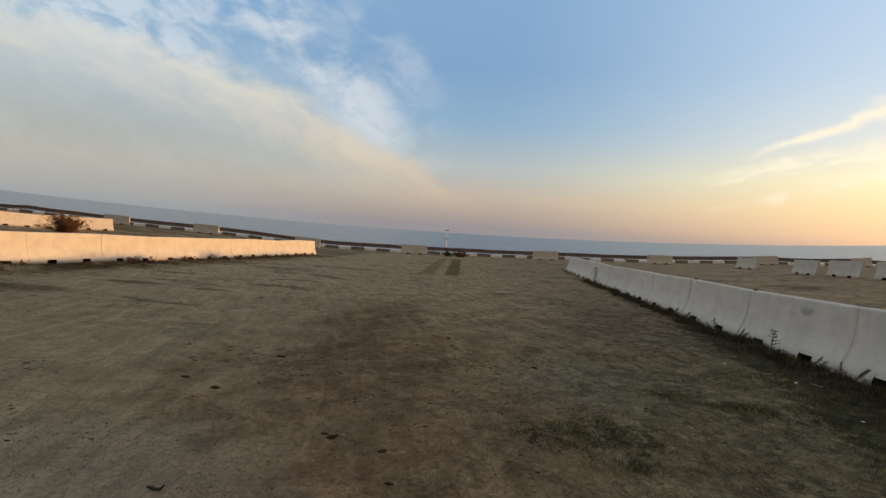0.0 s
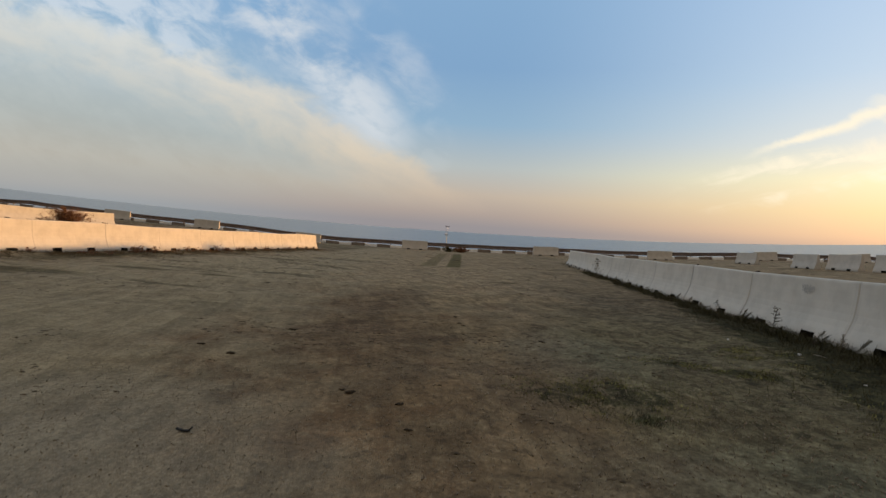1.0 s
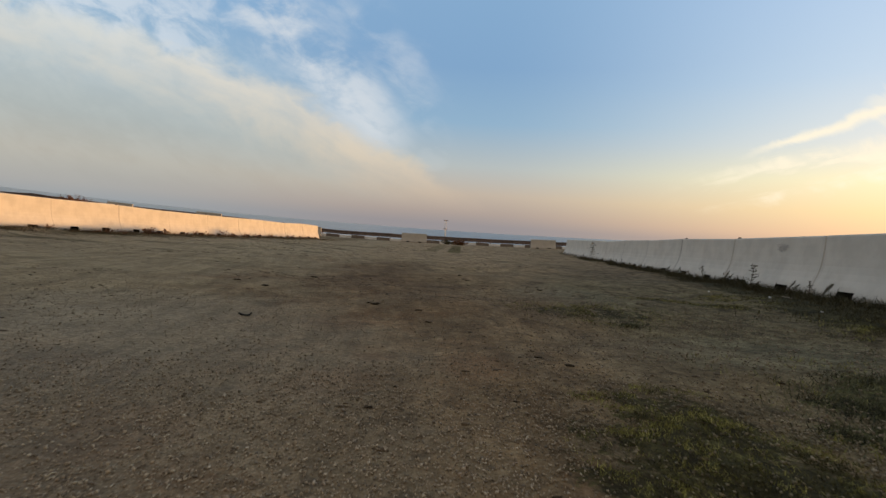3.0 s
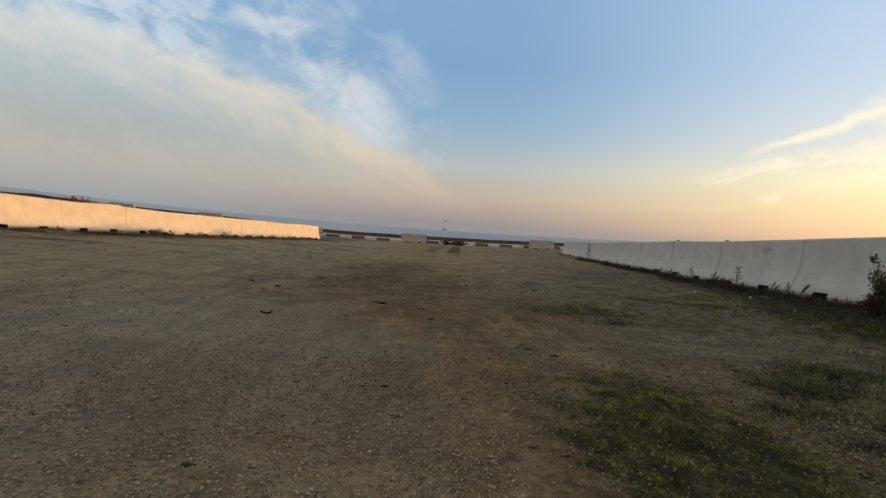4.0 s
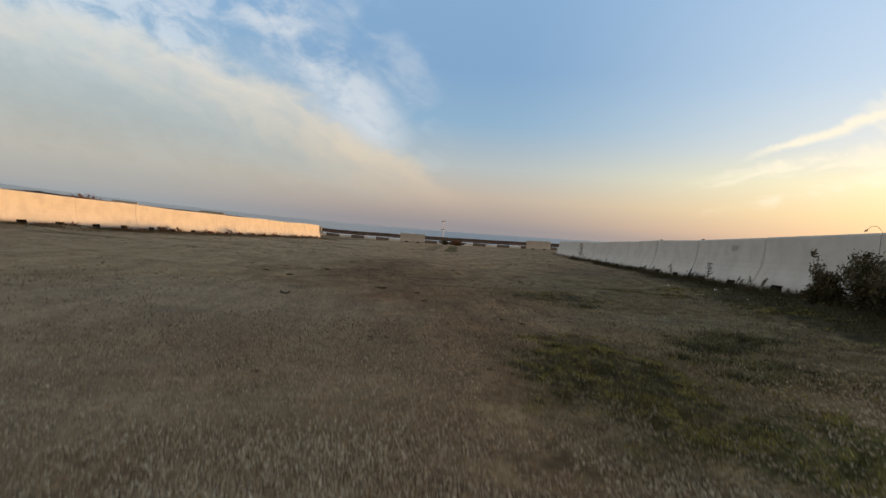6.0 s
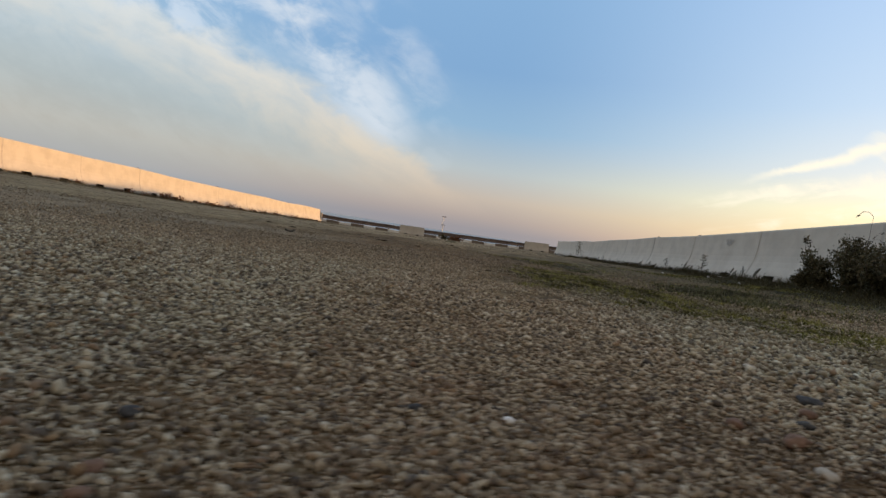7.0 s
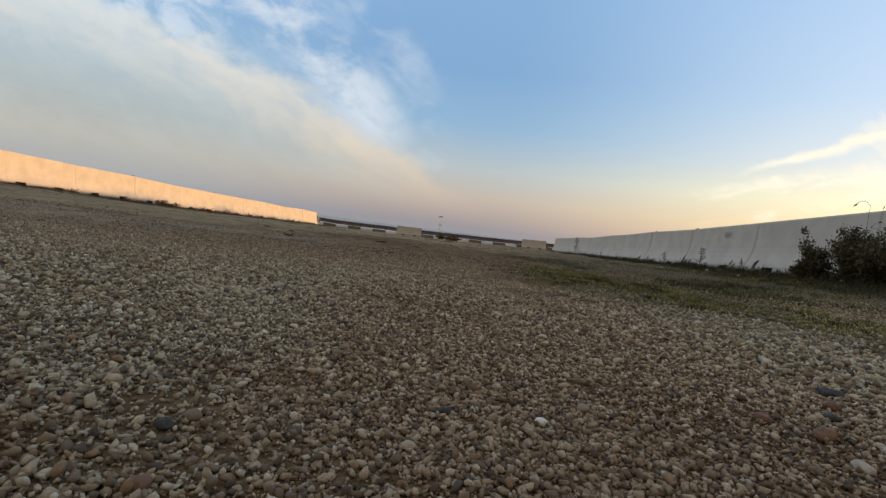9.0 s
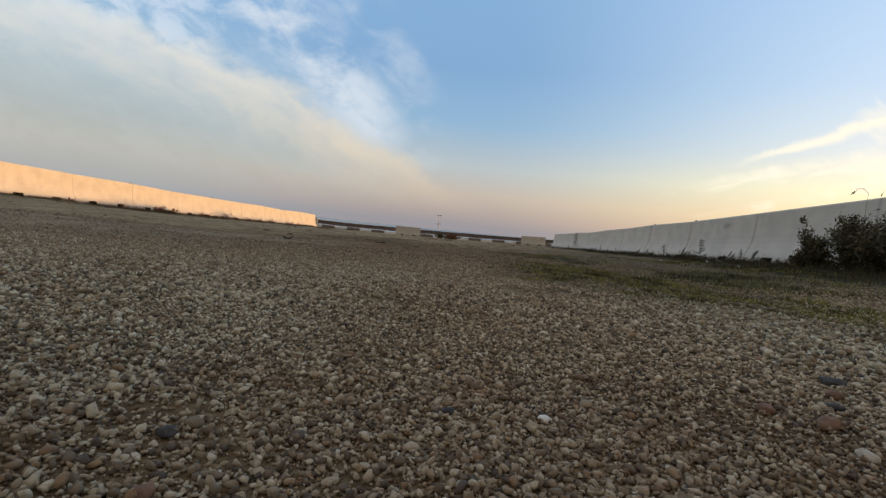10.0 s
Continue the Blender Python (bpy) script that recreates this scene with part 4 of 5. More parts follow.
def build_plant(name, label, category, at, stems, height, spread, leaf, leaf_size, leaf_mat, twig_r=0.006, seed=1, bare=0.15, twigs=5, bend=0.3, reach=1.0, dome=0.0):
    """Stems from one foot, forking into twigs that carry leaves."""
    rng = np.random.RandomState(seed)
    root = tagged(new(name), label, category)
    bm = bmesh.new()
    pts = []
    for s in range(stems):
        ang = rng.uniform(0, 6.283)
        lean = rng.uniform(0.05, 1.0) * spread
        h = height * rng.uniform(0.62, 1.0) * (1 - dome * (lean / max(spread, 0.01)) ** 2)
        way = (math.cos(ang) * lean, math.sin(ang) * lean, h)
        base = (math.cos(ang) * twig_r, math.sin(ang) * twig_r, -0.03)
        line = stem_points(base, way, math.hypot(lean, h), rng, bend)
        for i, (p, q) in enumerate(zip(line[:-1], line[1:])):
            tube(bm, p, q, twig_r * (1 - 0.1 * i), twig_r * (0.9 - 0.1 * i), 5)
        for t in range(twigs):
            f = rng.uniform(bare, 1.0)
            i = min(int(f * (len(line) - 1)), len(line) - 2)
            p = line[i].lerp(line[i + 1], rng.uniform(0, 1))
            d2 = Vector((rng.normal(), rng.normal(), abs(rng.normal()) * 0.8 + 0.3)).normalized()
            l2 = height * rng.uniform(0.10, 0.26) * reach
            tw = stem_points(p, d2, l2, rng, 0.4, 3)
            for a1, b1 in zip(tw[:-1], tw[1:]):
                tube(bm, a1, b1, twig_r * 0.45, twig_r * 0.3, 4)
            for k in range(max(1, int(leaf / (stems * twigs)))):
                a1 = tw[rng.randint(0, len(tw))]
                pts.append(a1 + Vector(rng.normal(size=3)) * l2 * 0.22)
    part("stem", bm, TWIG, root)
    foliage = new("foliage", leaves_mesh("foliage", [tuple(p) for p in pts], leaf_size, leaf_mat, rng, 0.3))
    foliage.parent = root
    root.location = at
    return root


def on_land(x, y, dz=0.0):
    return (x, y, foot(x, y) + dz)


SHRUB = "dark green leafy shrub growing against the concrete barrier"
build_plant("shrub", SHRUB, "shrub", on_land(5.15, 4.38), 3, 0.80, 0.06, 620, 0.042, LEAF, 0.005, 11, 0.05, 14, 0.10, 0.42)
build_plant("shrub", SHRUB, "shrub", on_land(5.12, 4.42), 10, 0.30, 0.16, 1500, 0.040, LEAF, 0.004, 15, 0.03, 10, 0.2, 1.0, 0.5)
build_plant("shrub", SHRUB, "shrub", on_land(5.20, 4.20), 18, 0.52, 0.27, 4600, 0.040, LEAF, 0.005, 16, 0.03, 12, 0.2, 1.0, 0.3)
build_plant("shrub", SHRUB, "shrub", on_land(5.26, 3.74), 22, 0.72, 0.36, 7600, 0.038, LEAF, 0.006, 12, 0.03, 12, 0.3, 1.0, 0.3)
build_plant("shrub", SHRUB, "shrub", on_land(5.14, 3.22), 20, 0.74, 0.44, 7600, 0.038, LEAF, 0.006, 13, 0.03, 12, 0.3, 1.0, 0.3)
build_plant("shrub", SHRUB, "shrub", on_land(5.22, 3.12), 4, 1.08, 0.10, 560, 0.040, LEAF, 0.005, 17, 0.2, 12, 0.12, 0.4)
build_plant("shrub", SHRUB, "shrub", on_land(5.04, 2.50), 18, 0.70, 0.48, 6400, 0.038, LEAF, 0.006, 14, 0.03, 12, 0.3, 1.0, 0.3)


def build_tall_weed(at, height, seed):
    """A dry stalk with a few drooping seed heads."""
    rng = np.random.RandomState(seed)
    root = tagged(new("dry_stalk"), "tall thin dry weed stalk with drooping seed heads", "weed")
    bm = bmesh.new()
    line = stem_points((0, 0, -0.02), (0.04, 0.02, 1), height, rng, 0.10, 9)
    for i, (p, q) in enumerate(zip(line[:-1], line[1:])):
        tube(bm, p, q, 0.0034 - 0.0002 * i, 0.0032 - 0.0002 * i, 5)
    pts = []
    for t in range(6):
        p = line[rng.randint(5, len(line))]
        side = Vector((rng.normal(), rng.normal(), 0)).normalized()
        l = rng.uniform(0.10, 0.22)
        arc = [p + side * l * f + Vector((0, 0, 0.08 * math.sin(f * 2.4) - 0.05 * f * f)) for f in (0, 0.35, 0.7, 1.0)]
        for a1, b1 in zip(arc[:-1], arc[1:]):
            tube(bm, a1, b1, 0.0017, 0.0013, 4)
        pts.append((arc[-1], (arc[-1] - arc[-2]).normalized()))
    part("stem", bm, TWIG, root)
    for tip, way in pts:
        bm = bmesh.new()
        tube(bm, tip - way * 0.006, tip + way * 0.026 - Vector((0, 0, 0.008)), 0.0065, 0.0025, 6)
        part("seed_head", bm, TWIG, root)
    root.location = at


for sx, sy, h, sd in ((5.28, 3.42, 1.14, 3), (5.14, 3.50, 1.02, 4)):
    build_tall_weed(on_land(sx, sy), h, sd)


def wall_foot(y, side):
    """x of the barrier's foot on the track side."""
    return 6.447 + (y - 12.492) / math.tan(radians(83.94)) if side == "shade" else -13.20 + (y - 15.31) / math.tan(radians(81.3))


def build_spike_weed(at, height, seed, mat=LEAF, name="weed", label="small dark weed at the barrier's foot", lean=0.12):
    """A straight stem with side shoots that shorten towards the tip."""
    rng = np.random.RandomState(seed)
    root = tagged(new(name), label, "weed")
    bm = bmesh.new()
    line = stem_points((0, 0, -0.02), (rng.normal() * lean, rng.normal() * lean, 1), height, rng, 0.12, 8)
    for p, q in zip(line[:-1], line[1:]):
        tube(bm, p, q, 0.005, 0.0042, 5)
    pts = []
    for i in range(1, len(line)):
        for t in range(4):
            ang = rng.uniform(0, 6.283)
            l = height * 0.42 * (1 - 0.85 * i / len(line)) * rng.uniform(0.6, 1.2)
            tip = line[i] + Vector((math.cos(ang) * l, math.sin(ang) * l, l * 0.35))
            tube(bm, line[i], tip, 0.0025, 0.0015, 4)
            for f in np.linspace(0.25, 1, 5):
                pts.append(tuple(line[i].lerp(tip, f)))
    part("stem", bm, TWIG, root)
    fol = new("foliage", leaves_mesh("foliage", pts, height * 0.065, mat, rng, 0.3))
    fol.parent = root
    root.location = at


def build_plume_weed(at, height, seed, mat=DUSTY, label="leaning grey feathery weed at the barrier"):
    """Thin stalks that lean along the barrier and end in a dense narrow plume."""
    rng = np.random.RandomState(seed)
    root = tagged(new("weed"), label, "weed")
    verts, faces = [], []
    bm = bmesh.new()
    for s in range(2):
        way = Vector((-0.10 + rng.normal() * 0.05, -1.25 + rng.normal() * 0.12, 1.0)).normalized()
        b0 = Vector((rng.normal() * 0.015, rng.normal() * 0.03, -0.02))
        tip = b0 + way * height * rng.uniform(0.85, 1.15)
        tube(bm, b0, tip, 0.0035, 0.0015, 5)
        for k in range(130):
            f = rng.uniform(0.35, 1.0)
            p = b0.lerp(tip, f)
            wide = math.sin(min(1.0, (1.02 - f) / 0.67 + 0.12) * math.pi * 0.92)
            dirv = (way * 1.2 + Vector((rng.normal() * 0.25, rng.normal() * 0.55, rng.normal() * 0.35)) * wide).normalized()
            side = dirv.cross(Vector(rng.normal(size=3))).normalized() * 0.0042
            l = height * rng.uniform(0.12, 0.24)
            i = len(verts)
            verts += [p - side, p + side, p + dirv * l]
            faces += [(i, i + 1, i + 2)]
    part("stem", bm, TWIG, root)
    fol = new("foliage", mesh_of("foliage", verts, faces, mat))
    fol.parent = root
    root.location = at


# the weeds that stand out against the shaded barrier
build_spike_weed(on_land(5.64, 7.93), 0.46, 21, lean=0.04)
build_spike_weed(on_land(6.84, 20.9), 0.85, 22, lean=0.05)
build_spike_weed(on_land(5.88, 9.95), 0.36, 23, lean=0.04)
build_plume_weed(on_land(wall_foot(9.35, "shade") - 0.14, 9.35), 0.36, 30, LEAF, "leaning dark feathery weed at the barrier")
for k, (wy, hh) in enumerate([(7.15, 0.34), (6.42, 0.34), (12.0, 0.32), (12.8, 0.34), (14.8, 0.30), (16.4, 0.28)]):
    build_plume_weed(on_land(wall_foot(wy, "shade") - 0.12, wy), hh, 31 + k)
rng = np.random.RandomState(8)
for k in range(34):
    wy = 5.0 + 27.5 * (k + rng.uniform(0, 1)) / 34
    kind = rng.randint(0, 3)
    at = on_land(wall_foot(wy, "shade") - rng.uniform(0.04, 0.3), wy)
    if kind == 0:
        build_spike_weed(at, rng.uniform(0.14, 0.30), 60 + k)
    elif kind == 1:
        build_plume_weed(at, rng.uniform(0.12, 0.24), 60 + k)
    else:
        build_plant("weed", "low dark leafy weed at the barrier's foot", "weed", at, 6, rng.uniform(0.12, 0.26), 0.16, 120, 0.035, LEAF, 0.003, 60 + k, 0.1, 4)
# dry weeds before the sunlit row
for k in range(46):
    wy = rng.choice([16.2, 19.0, 22.5, 24.0, 25.5, 26.5, 28.0, 31.0, 33.5]) + rng.normal() * 0.8
    at = on_land(wall_foot(wy, "sun") + rng.uniform(0.1, 1.0), wy)
    build_plant("dry_weed", "low reddish dry weed before the sunlit barrier", "weed", at, 7, rng.uniform(0.09, 0.30), 0.34, 130, 0.05, DRY, 0.004, 120 + k, 0.05, 4)

build_plant("shrub", "reddish-brown feathery shrub before the farther barrier row", "shrub", on_land(-26.4, 33.4), 70, 1.50, 1.75, 20000, 0.060, DRY, 0.010, 41, 0.03, 14, 0.12, 0.8, 0.55)
build_plant("shrub", "rusty orange low shrub before the guard rail", "shrub", on_land(2.1, 51.0), 30, 0.60, 1.10, 4000, 0.08, DRY, 0.010, 42, 0.02, 10, 0.2, 1.0, 0.6)
build_plant("shrub", "dark rounded low shrub before the guard rail", "shrub", on_land(0.7, 50.6), 24, 0.62, 0.75, 3400, 0.08, LEAF, 0.010, 43, 0.02, 10, 0.2, 1.0, 0.6)


def blades(x, y, h, mat, name, label, rng, lo, hi):
    """Single leaning blades, thinned out into clumps."""
    keep = np.array([noise.noise(Vector((a * 2.6, b * 2.6, 4.0))) + 0.7 * noise.noise(Vector((a * 9, b * 9, 1.0))) for a, b in zip(x, y)]) > rng.uniform(lo, hi, len(x))
    x, y, h = x[keep], y[keep], h[keep]
    n = len(x)
    h = h * rng.uniform(0.5, 1.4, n)
    z = land(x, y) - 0.004
    ang = rng.uniform(0, 6.283, n)
    w = 0.0016 + 0.03 * h
    lean = rng.normal(size=(n, 2)) * 0.6 * h[:, None]
    ax, ay = np.cos(ang) * w, np.sin(ang) * w
    co = np.stack([np.stack([x - ax, y - ay, z], 1), np.stack([x + ax, y + ay, z], 1), np.stack([x + lean[:, 0], y + lean[:, 1], z + h], 1)], axis=1).reshape(-1, 3)
    tagged(new(name, mesh_fast(name, co, np.arange(n * 3).reshape(n, 3), mat)), label, name, kind="stuff")


TUFTS = [(2.05, 1.52, 0.36, 0.16), (1.74, 1.17, 0.24, 0.13), (2.46, 1.84, 0.46, 0.20), (1.81, 0.69, 0.20, 0.11), (2.16, 0.93, 0.28, 0.17), (1.80, 3.95, 0.16, 0.10)]


def moss_cover(x, y):
    """How thickly the moss and low grass grow, 0 to 1: one large ragged patch with a thinner tail."""
    rag = np.array([noise.noise(Vector((a * 2.2, b * 2.2, 4.0))) + 0.6 * noise.noise(Vector((a * 6.0, b * 6.0, 1.0))) for a, b in zip(x, y)])
    main = ((x - 0.88) / 0.55) ** 2 + ((y - 0.50) / 1.00) ** 2
    tail = ((x - 1.40) / 0.85) ** 2 + ((y + 0.32) / 0.46) ** 2
    return np.maximum(1 - step(main + rag * 1.1, 0.75, 1.25), 0.75 * (1 - step(tail + rag * 1.4, 0.5, 1.2)))


def build_grass():
    """Short blades on the mossy patches, and taller dark ones along the shaded barrier."""
    rng = np.random.RandomState(5)
    n = 150000
    x, y = rng.uniform(0.1, 2.5, n), rng.uniform(-1.0, 1.8, n)
    vein = np.array([abs(noise.noise(Vector((a * 2.6, b * 2.0, 7.0))) + 0.4 * noise.noise(Vector((a * 7, b * 7, 2.0)))) for a, b in zip(x, y)])
    keep = (moss_cover(x, y) > rng.uniform(0.1, 1.0, n)) & (vein > rng.uniform(0.0, 0.30, n))
    blades(x[keep], y[keep], np.full(keep.sum(), 0.017), GRASS, "grass", "short olive-green grass and moss in a patch on gravel", rng, -0.75, 0.10)
    xs, ys = [], []
    for cx, cy, rx, ry in TUFTS:
        m = int(20000 * rx * ry) + 500
        xs.append(cx + rng.normal(size=m) * rx * 0.62), ys.append(cy + rng.normal(size=m) * ry * 0.75)
    x, y = np.concatenate(xs), np.concatenate(ys)
    blades(x, y, np.full(len(x), 0.034), TUFT, "weed_tufts", "low dark grey-green weed tufts on pale gravel", rng, -0.75, 0.15)
    xs, ys = [], []
    for cx, cy, rx, ry, m in ((1.6, 4.5, 0.9, 0.6, 5000), (3.55, 5.35, 0.5, 0.3, 2500), (2.9, 5.8, 0.5, 0.4, 1800), (4.15, 3.6, 0.5, 0.9, 6000), (4.3, 6.4, 0.5, 0.9, 5000)):
        xs.append(cx + rng.normal(size=m) * rx * 0.5), ys.append(cy + rng.normal(size=m) * ry * 0.5)
    x, y = np.concatenate(xs), np.concatenate(ys)
    blades(x, y, np.full(len(x), 0.026), GRASS, "thin_grass", "thin olive grass growing through gravel", rng, -0.3, 0.3)
    n = 12000
    x, y = rng.uniform(1.5, 3.9, n), rng.uniform(0.0, 2.6, n)
    x[:5000], y[:5000] = rng.uniform(1.2, 2.7, 5000), rng.uniform(-0.6, 1.1, 5000)
    blades(x, y, np.full(n, 0.030), GRASS, "sparse_grass", "sparse low olive grass on pale gravel", rng, -0.15, 0.5)
    n = 130000
    y = rng.uniform(0, 1.0, n) ** 1.5 * 24 + 0.8
    x = 6.447 + (y - 12.492) * 0.1062 - np.abs(rng.normal(size=n)) * (0.27 + 0.13 * step(-y, -12.0, -8.0) + 0.36 * step(-y, -7.5, -4.5))
    h = np.where(rng.uniform(size=n) < 0.18, 0.085, 0.036) * np.where(6.447 + (y - 12.492) * 0.1062 - x < 0.45, 1.35, 0.8)
    blades(x, y, h, VERGE, "verge_weeds", "dark dense low weeds along the barrier's foot", rng, -0.40, 0.25)
    n = 34000
    y = rng.uniform(11, 36, n)
    x = -13.20 + (y - 15.31) * 0.153 + 0.1 + np.abs(rng.normal(size=n)) * 0.9
    blades(x, y, np.full(n, 0.085), DEAD, "dead_grass", "brown dead grass in streaks before the sunlit barrier", rng, -0.25, 0.35)


build_grass()

# ---------------------------------------------------------------- loose stones
def stone_shape(level):
    """Corners and triangles of a ball: an octahedron split level times."""
    v = [(1, 0, 0), (-1, 0, 0), (0, 1, 0), (0, -1, 0), (0, 0, 1), (0, 0, -1)]
    f = [(0, 2, 4), (2, 1, 4), (1, 3, 4), (3, 0, 4), (2, 0, 5), (1, 2, 5), (3, 1, 5), (0, 3, 5)]
    for _ in range(level):
        seen, nf = {}, []

        def half(a, b):
            key = (min(a, b), max(a, b))
            if key not in seen:
                p = Vector(v[a]) + Vector(v[b])
                v.append(tuple(p.normalized()))
                seen[key] = len(v) - 1
            return seen[key]

        for a, b, c in f:
            ab, bc, ca = half(a, b), half(b, c), half(c, a)
            nf += [(a, ab, ca), (b, bc, ab), (c, ca, bc), (ab, bc, ca)]
        f = nf
    return np.array(v, float), np.array(f)


def scatter(x, y, size, level, rng, sink=0.22, jag=0.3):
    """Arrays of stones of the given sizes lying on the land."""
    v, f = stone_shape(level)
    n, k = len(x), len(v)
    q = rng.normal(size=(n, 4))
    q /= np.linalg.norm(q, axis=1, keepdims=True)
    w, a, b, c = q.T
    rot = np.stack([1 - 2 * (b * b + c * c), 2 * (a * b - c * w), 2 * (a * c + b * w), 2 * (a * b + c * w), 1 - 2 * (a * a + c * c), 2 * (b * c - a * w),
                    2 * (a * c - b * w), 2 * (b * c + a * w), 1 - 2 * (a * a + b * b)], axis=1).reshape(n, 3, 3)
    ax = size[:, None] * 0.5 * np.stack([rng.uniform(0.85, 1.3, n), rng.uniform(0.7, 1.05, n), rng.uniform(0.5, 0.85, n)], axis=1)
    shape = v[None] * (1 + rng.normal(size=(n, k, 1)) * jag)
    if level:
        for _ in range(5):                       # chipped faces
            way = rng.normal(size=(n, 1, 3))
            way /= np.linalg.norm(way, axis=2, keepdims=True)
            over = np.maximum((shape * way).sum(axis=2, keepdims=True) - rng.uniform(0.45, 0.8, (n, 1, 1)), 0)
            shape = shape - over * way
        shape = shape * 1.18
    co = np.einsum("nij,nkj->nki", rot, shape * ax[:, None, :])
    co[:, :, 2] *= 0.85
    lift = size * (0.5 - sink) + np.where(rng.uniform(size=n) < 0.4, rng.uniform(0, 0.55, n), 0) * size
    co += np.stack([x, y, land(x, y) + lift], axis=1)[:, None, :]
    faces = (f[None] + (np.arange(n) * k)[:, None, None]).reshape(-1, 3)
    return co.reshape(-1, 3), faces


def ring_points(n, r0, r1, spread, rng):
    """Points spread evenly over a ring's sector round the middle of the gravel."""
    r = np.sqrt(rng.uniform(r0 * r0, r1 * r1, n))
    t = rng.uniform(-spread, spread, n)
    t = np.where(rng.uniform(size=n) < 0.05, t * 3.14 / spread, t + rng.normal(size=n) * 0.12)
    return -0.19 + r * np.sin(t), -2.30 + r * np.cos(t)


def build_gravel():
    rng = np.random.RandomState(17)
    groups = [(34000, 0.24, 0.85, 1.0, 0, 0.0013, 0.0016), (25000, 0.23, 0.55, 1.05, 1, 0.0022, 0.0040), (52000, 0.53, 1.0, 0.98, 0, 0.0028, 0.0046), (95000, 0.98, 2.1, 0.95, 0, 0.0052, 0.0062), (76000, 1.7, 4.4, 0.95, 0, 0.0062, 0.0062), (34000, 3.3, 9.0, 0.95, 0, 0.006, 0.008)]
    cos, fcs, total = [], [], 0
    for n, r0, r1, spread, level, s0, s1 in groups:
        x, y = ring_points(n, r0, r1, spread, rng)
        bare = np.array([noise.noise(Vector((a * 2.3, b * 2.3, 9.0))) + 0.5 * noise.noise(Vector((a * 8, b * 8, 2.0))) for a, b in zip(x, y)])
        for sx, sy, sr in ((0.085, -1.93, 0.05), (-0.39, -1.895, 0.05), (-0.218, -2.0, 0.03), (0.0, -1.90, 0.04)):
            bare = bare - 0.28 * np.exp(-(((x - sx) / sr) ** 2 + ((y - sy) / (sr * 0.6)) ** 2))
        keep = bare > rng.uniform(-0.80, -0.08, n)
        far = np.hypot(x + 0.19, y + 2.30)
        keep &= rng.uniform(size=n) > 0.9 * step(far, r1 * 0.72, r1) * (r1 > 2.0)
        verge = step(x - 0.107 * y, 2.9, 3.7)
        keep &= rng.uniform(size=n) > np.maximum(0.80 * moss_cover(x, y), 1.2 * verge)
        x, y = x[keep], y[keep]
        size = s0 + s1 * rng.gamma(1.6, 0.33, len(x)).clip(0, 1.6)
        size = size * (1 + 0.30 * step(x, 0.1, 0.8))
        co, fc = scatter(x, y, size, level, rng, jag=0.27 if level else 0.24)
        cos.append(co), fcs.append(fc + total)
        total += len(co)
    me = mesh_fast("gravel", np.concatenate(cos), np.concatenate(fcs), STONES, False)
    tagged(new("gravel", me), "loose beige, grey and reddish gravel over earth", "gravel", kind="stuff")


build_gravel()


def build_stone(x, y, size, mat, label, seed, flat=0.7):
    rng = np.random.RandomState(seed)
    v, f = stone_shape(2)
    v = v * (1 + rng.normal(size=(len(v), 1)) * 0.13) * 0.85 * np.array([size * 0.55, size * 0.45, size * 0.45 * flat])
    ob = new("stone", mesh_fast("stone", v, f, mat, True))
    ob.matrix_basis = pose(x, y, foot(x, y) + size * 0.45 * flat * 0.8, rng.uniform(-12, 12), rng.uniform(-12, 12), rng.uniform(0, 180))
    tagged(ob, label, "stone", group="single stones in the gravel")


build_stone(-0.07, -1.86, 0.0135, ROCK_WHITE, "small white quartz pebble lying on gravel", 1)
build_stone(0.41, -1.63, 0.036, ROCK_SLATE, "flat dark slate stone lying on gravel", 2, 0.5)
build_stone(0.24, -1.82, 0.030, ROCK_RED, "rounded dull brown stone lying on gravel", 3)
build_stone(0.20, -1.78, 0.022, ROCK_RED, "rounded dull brown stone lying on gravel", 4)
build_stone(0.47, -1.41, 0.030, ROCK_PALE, "flat pale stone lying on gravel", 5, 0.45)
build_stone(0.35, -1.70, 0.026, ROCK_RED, "rounded dull brown stone lying on gravel", 31)
build_stone(0.31, -1.745, 0.022, ROCK_SLATE, "flat dark stone lying on gravel", 32, 0.6)
build_stone(0.47, -1.52, 0.024, ROCK_SLATE, "flat dark slate stone lying on gravel", 33, 0.5)
build_stone(0.215, -1.89, 0.022, ROCK_PALE, "flat yellowish stone lying on gravel", 34, 0.5)
build_stone(4.87, 6.30, 0.05, ROCK_WHITE, "pale stone lying in weeds", 21)
build_stone(4.60, 7.46, 0.04, ROCK_WHITE, "pale stone lying in weeds", 23)
build_stone(4.59, 4.97, 0.05, ROCK_WHITE, "flat pale stone lying in weeds", 24, 0.4)
build_stone(5.10, 3.70, 0.06, ROCK_PALE, "pale stone lying under the shrub", 25)
build_stone(-0.37, -1.95, 0.016, ROCK_SLATE, "bluish grey pebble lying on gravel", 6)
build_stone(-0.16, -1.86, 0.014, ROCK_SLATE, "bluish grey pebble lying on gravel", 7)
build_stone(-0.34, -2.03, 0.016, ROCK_RED, "reddish brown pebble lying on gravel", 8)
build_stone(-0.33, -2.055, 0.014, ROCK_RED, "reddish brown pebble lying on gravel", 9)


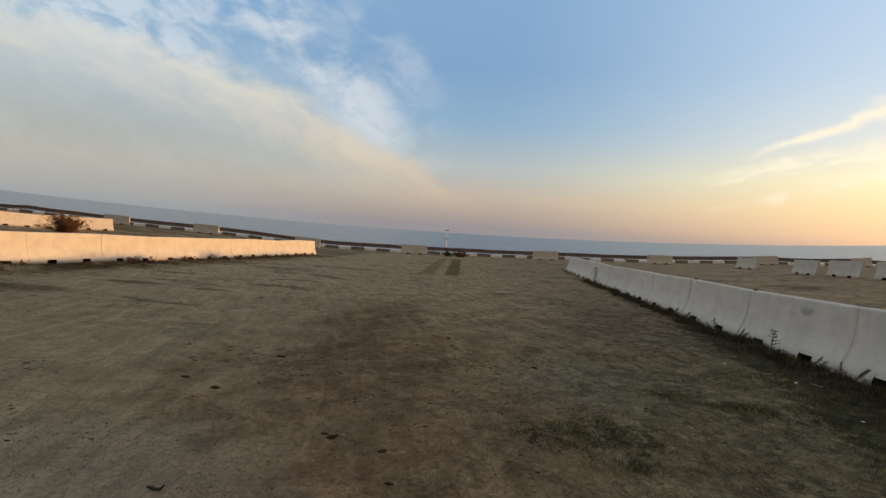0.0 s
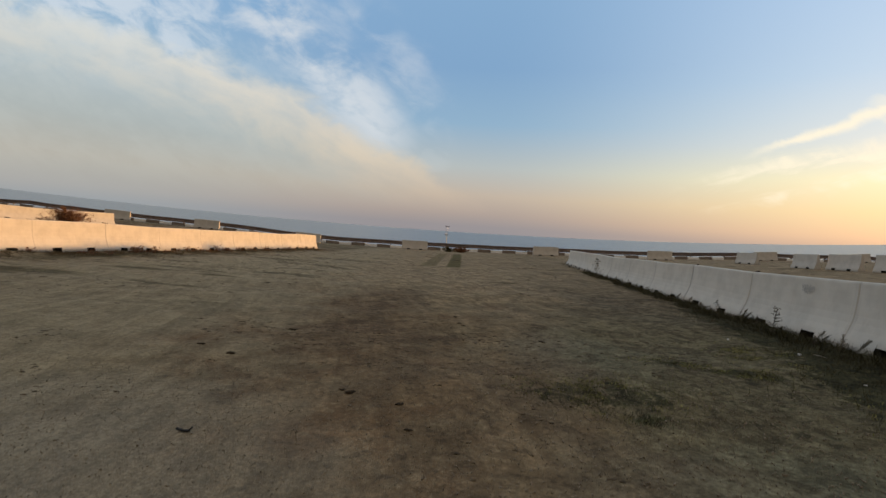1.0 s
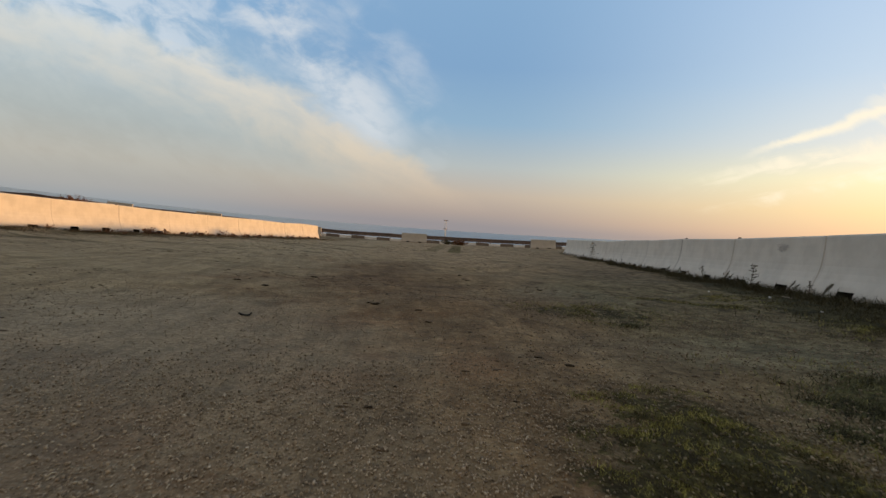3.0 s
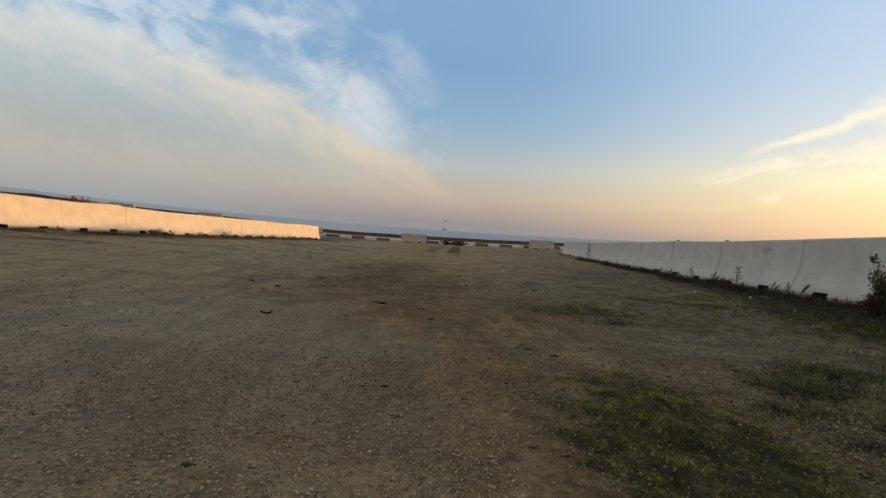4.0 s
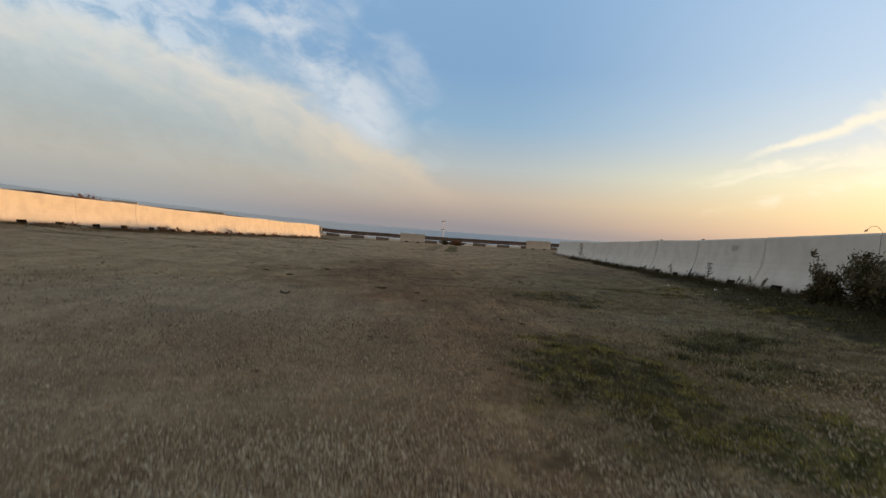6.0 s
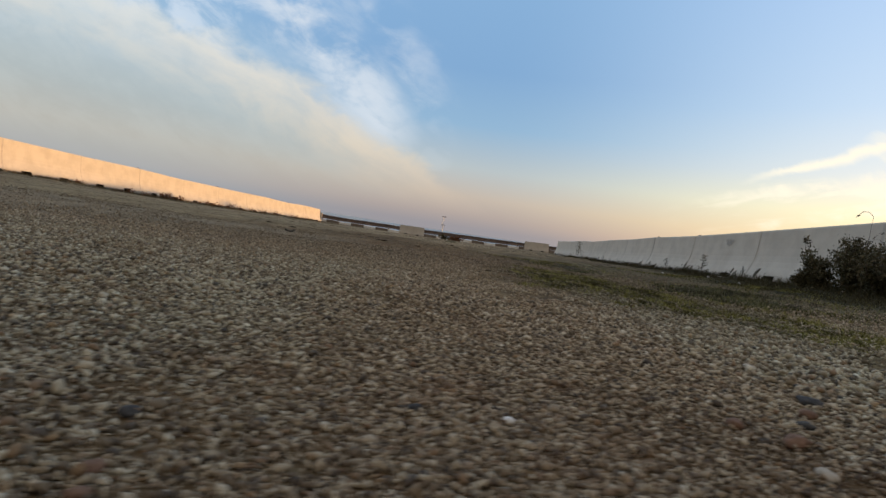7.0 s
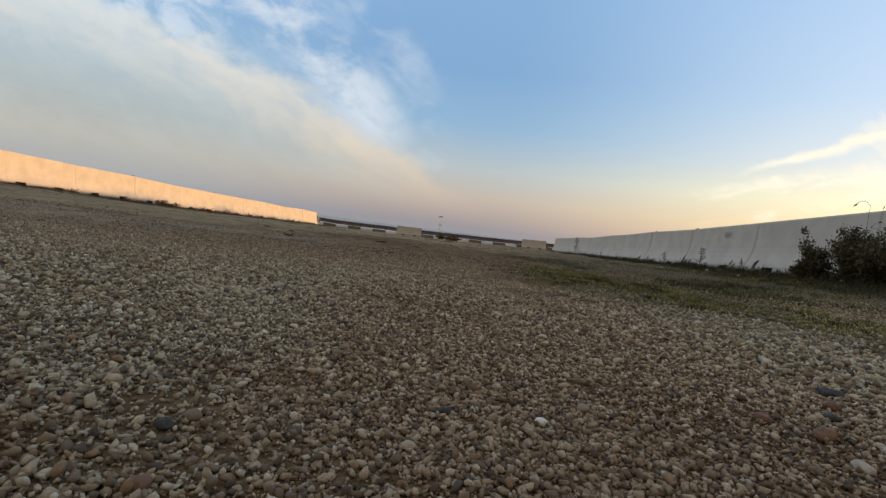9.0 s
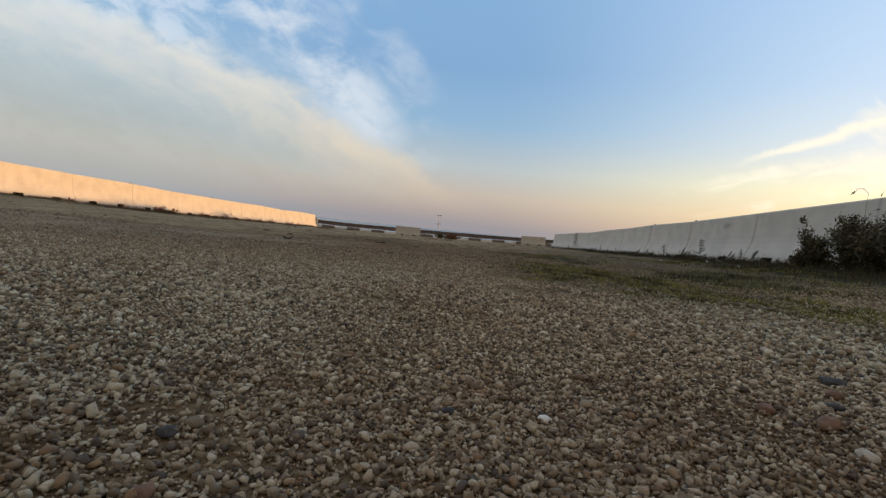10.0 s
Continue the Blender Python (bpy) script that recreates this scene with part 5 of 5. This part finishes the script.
def build_litter():
    """The dark bent stick on the track, and small dark clods."""
    rng = np.random.RandomState(2)
    bm = bmesh.new()
    line = [Vector(p) for p in ((-0.075, 0, 0.035), (-0.05, 0.004, 0.018), (0, 0, 0.012), (0.045, -0.004, 0.016), (0.072, 0, 0.04))]
    for p, q in zip(line[:-1], line[1:]):
        tube(bm, p, q, 0.010, 0.009, 7)
    tube(bm, line[1], line[1] + Vector((0.01, 0.03, -0.012)), 0.008, 0.005, 6)
    ob = part("stick", bm, CHARRED)
    ob.matrix_basis = pose(*on_land(-1.83, 3.17), 0, 0, 8) @ Matrix.Diagonal((0.72, 1.4, 0.85, 1))
    tagged(ob, "short dark bent stick lying on the gravel", "stick")
    bm = bmesh.new()
    line = [Vector(p) for p in ((-0.10, 0.02, 0.020), (-0.04, 0.004, 0.026), (0.03, 0, 0.022), (0.10, 0.012, 0.012))]
    for p, q in zip(line[:-1], line[1:]):
        tube(bm, p, q, 0.0055, 0.0045, 6)
    ob = part("stick", bm, ROCK_PALE)
    ob.matrix_basis = pose(*on_land(5.0, 6.12, 0.01), 0, 0, -50) @ Matrix.Diagonal((0.7, 0.7, 0.7, 1))
    tagged(ob, "thin white bleached stick lying in weeds", "stick")
    for k, (x, y, s) in enumerate([(-2.88, 5.50, 0.09), (-2.42, 5.26, 0.10), (-2.16, 6.72, 0.11), (-0.84, 4.10, 0.10), (-0.92, 4.16, 0.06), (-0.38, 3.89, 0.07), (-0.27, 3.43, 0.06), (-0.48, 1.13, 0.04), (0.62, 1.98, 0.06), (0.47, 2.16, 0.05), (0.18, 1.29, 0.03), (-1.06, 0.28, 0.04), (1.49, 6.95, 0.10), (0.24, 8.50, 0.10), (1.82, 1.86, 0.05)]):
        v, f = stone_shape(2)
        v = v * (1 + rng.normal(size=(len(v), 1)) * 0.30) * np.array([s * 0.50, s * 0.34, s * 0.09])
        ob = new("clod", mesh_fast("clod", v, f, CLOD))
        ob.matrix_basis = pose(*on_land(x, y, s * 0.05), 0, 0, rng.uniform(-40, 40))
        tagged(ob, "flat dark clod of earth lying on the gravel", "clod", group="clods on the track")


build_litter()


def build_crumbs():
    """Flat dark crumbs of earth and dead growth strewn over the track."""
    rng = np.random.RandomState(23)
    n = 6200
    x, y = rng.uniform(-14, 6.2, n), 5.0 + 32 * rng.uniform(0, 1, n) ** 1.1
    x[:2600], y[:2600] = rng.uniform(-5, 4, 2600), 0.4 + 7 * rng.uniform(0, 1, 2600) ** 0.8
    keep = (x > -13.0 + (y - 15) * 0.15) & (x < 5.2 + 0.1 * y - 0.6) & np.array([noise.noise(Vector((a * 0.35, b * 0.35, 3.0))) + 0.5 * noise.noise(Vector((a * 1.4, b * 1.4, 8.0))) > 0.0 for a, b in zip(x, y)])
    x, y = x[keep], y[keep]
    n = len(x)
    v, f = stone_shape(1)
    k = len(v)
    size = rng.gamma(1.6, 0.010, n).clip(0.006, 0.036) * (1 + 0.05 * y)
    size = size * (0.55 + 0.45 * step(y, 4, 11))
    ang = rng.normal(size=n) * 0.35
    shape = v[None] * (1 + rng.normal(size=(n, k, 1)) * 0.25) * np.stack([size * rng.uniform(0.8, 1.5, n), size * 0.7, size * 0.10 + 0.003], axis=1)[:, None, :]
    co = np.stack([shape[..., 0] * np.cos(ang)[:, None] - shape[..., 1] * np.sin(ang)[:, None], shape[..., 0] * np.sin(ang)[:, None] + shape[..., 1] * np.cos(ang)[:, None], shape[..., 2]], axis=-1)
    co += np.stack([x, y, land(x, y)], axis=1)[:, None, :]
    faces = (f[None] + (np.arange(n) * k)[:, None, None]).reshape(-1, 3)
    tagged(new("crumbs", mesh_fast("crumbs", co.reshape(-1, 3), faces, CRUMB)), "flat dark crumbs of earth and dead growth on gravel", "crumbs", kind="stuff")


build_crumbs()


def build_pebbles():
    """The larger pebbles nearest to the landing place, one by one on the ground."""
    rng = np.random.RandomState(41)
    shapes = []
    for k in range(12):
        v, f = stone_shape(1)
        v = v * (1 + rng.normal(size=(len(v), 1)) * 0.16)
        for _ in range(6):
            way = rng.normal(size=3)
            way /= np.linalg.norm(way)
            v = v - np.maximum(v @ way - rng.uniform(0.5, 0.8), 0)[:, None] * way
        shapes.append(mesh_fast("pebble", v * np.array([0.58, 0.48, 0.36]), f, PEBBLE))
    x, y = ring_points(300, 0.27, 1.25, 0.95, rng)
    for k in range(len(x)):
        size = 0.0075 + 0.0032 * min(rng.gamma(1.5, 0.6), 1.8) + 0.004 * math.hypot(x[k] + 0.19, y[k] + 2.3)
        ob = new("pebble", shapes[k % len(shapes)])
        ob.matrix_basis = pose(x[k], y[k], foot(x[k], y[k]) + size * 0.30, rng.uniform(-25, 25), rng.uniform(-25, 25), rng.uniform(0, 360)) @ Matrix.Diagonal((size, size, size, 1))
        ob.parent = ground


build_pebbles()
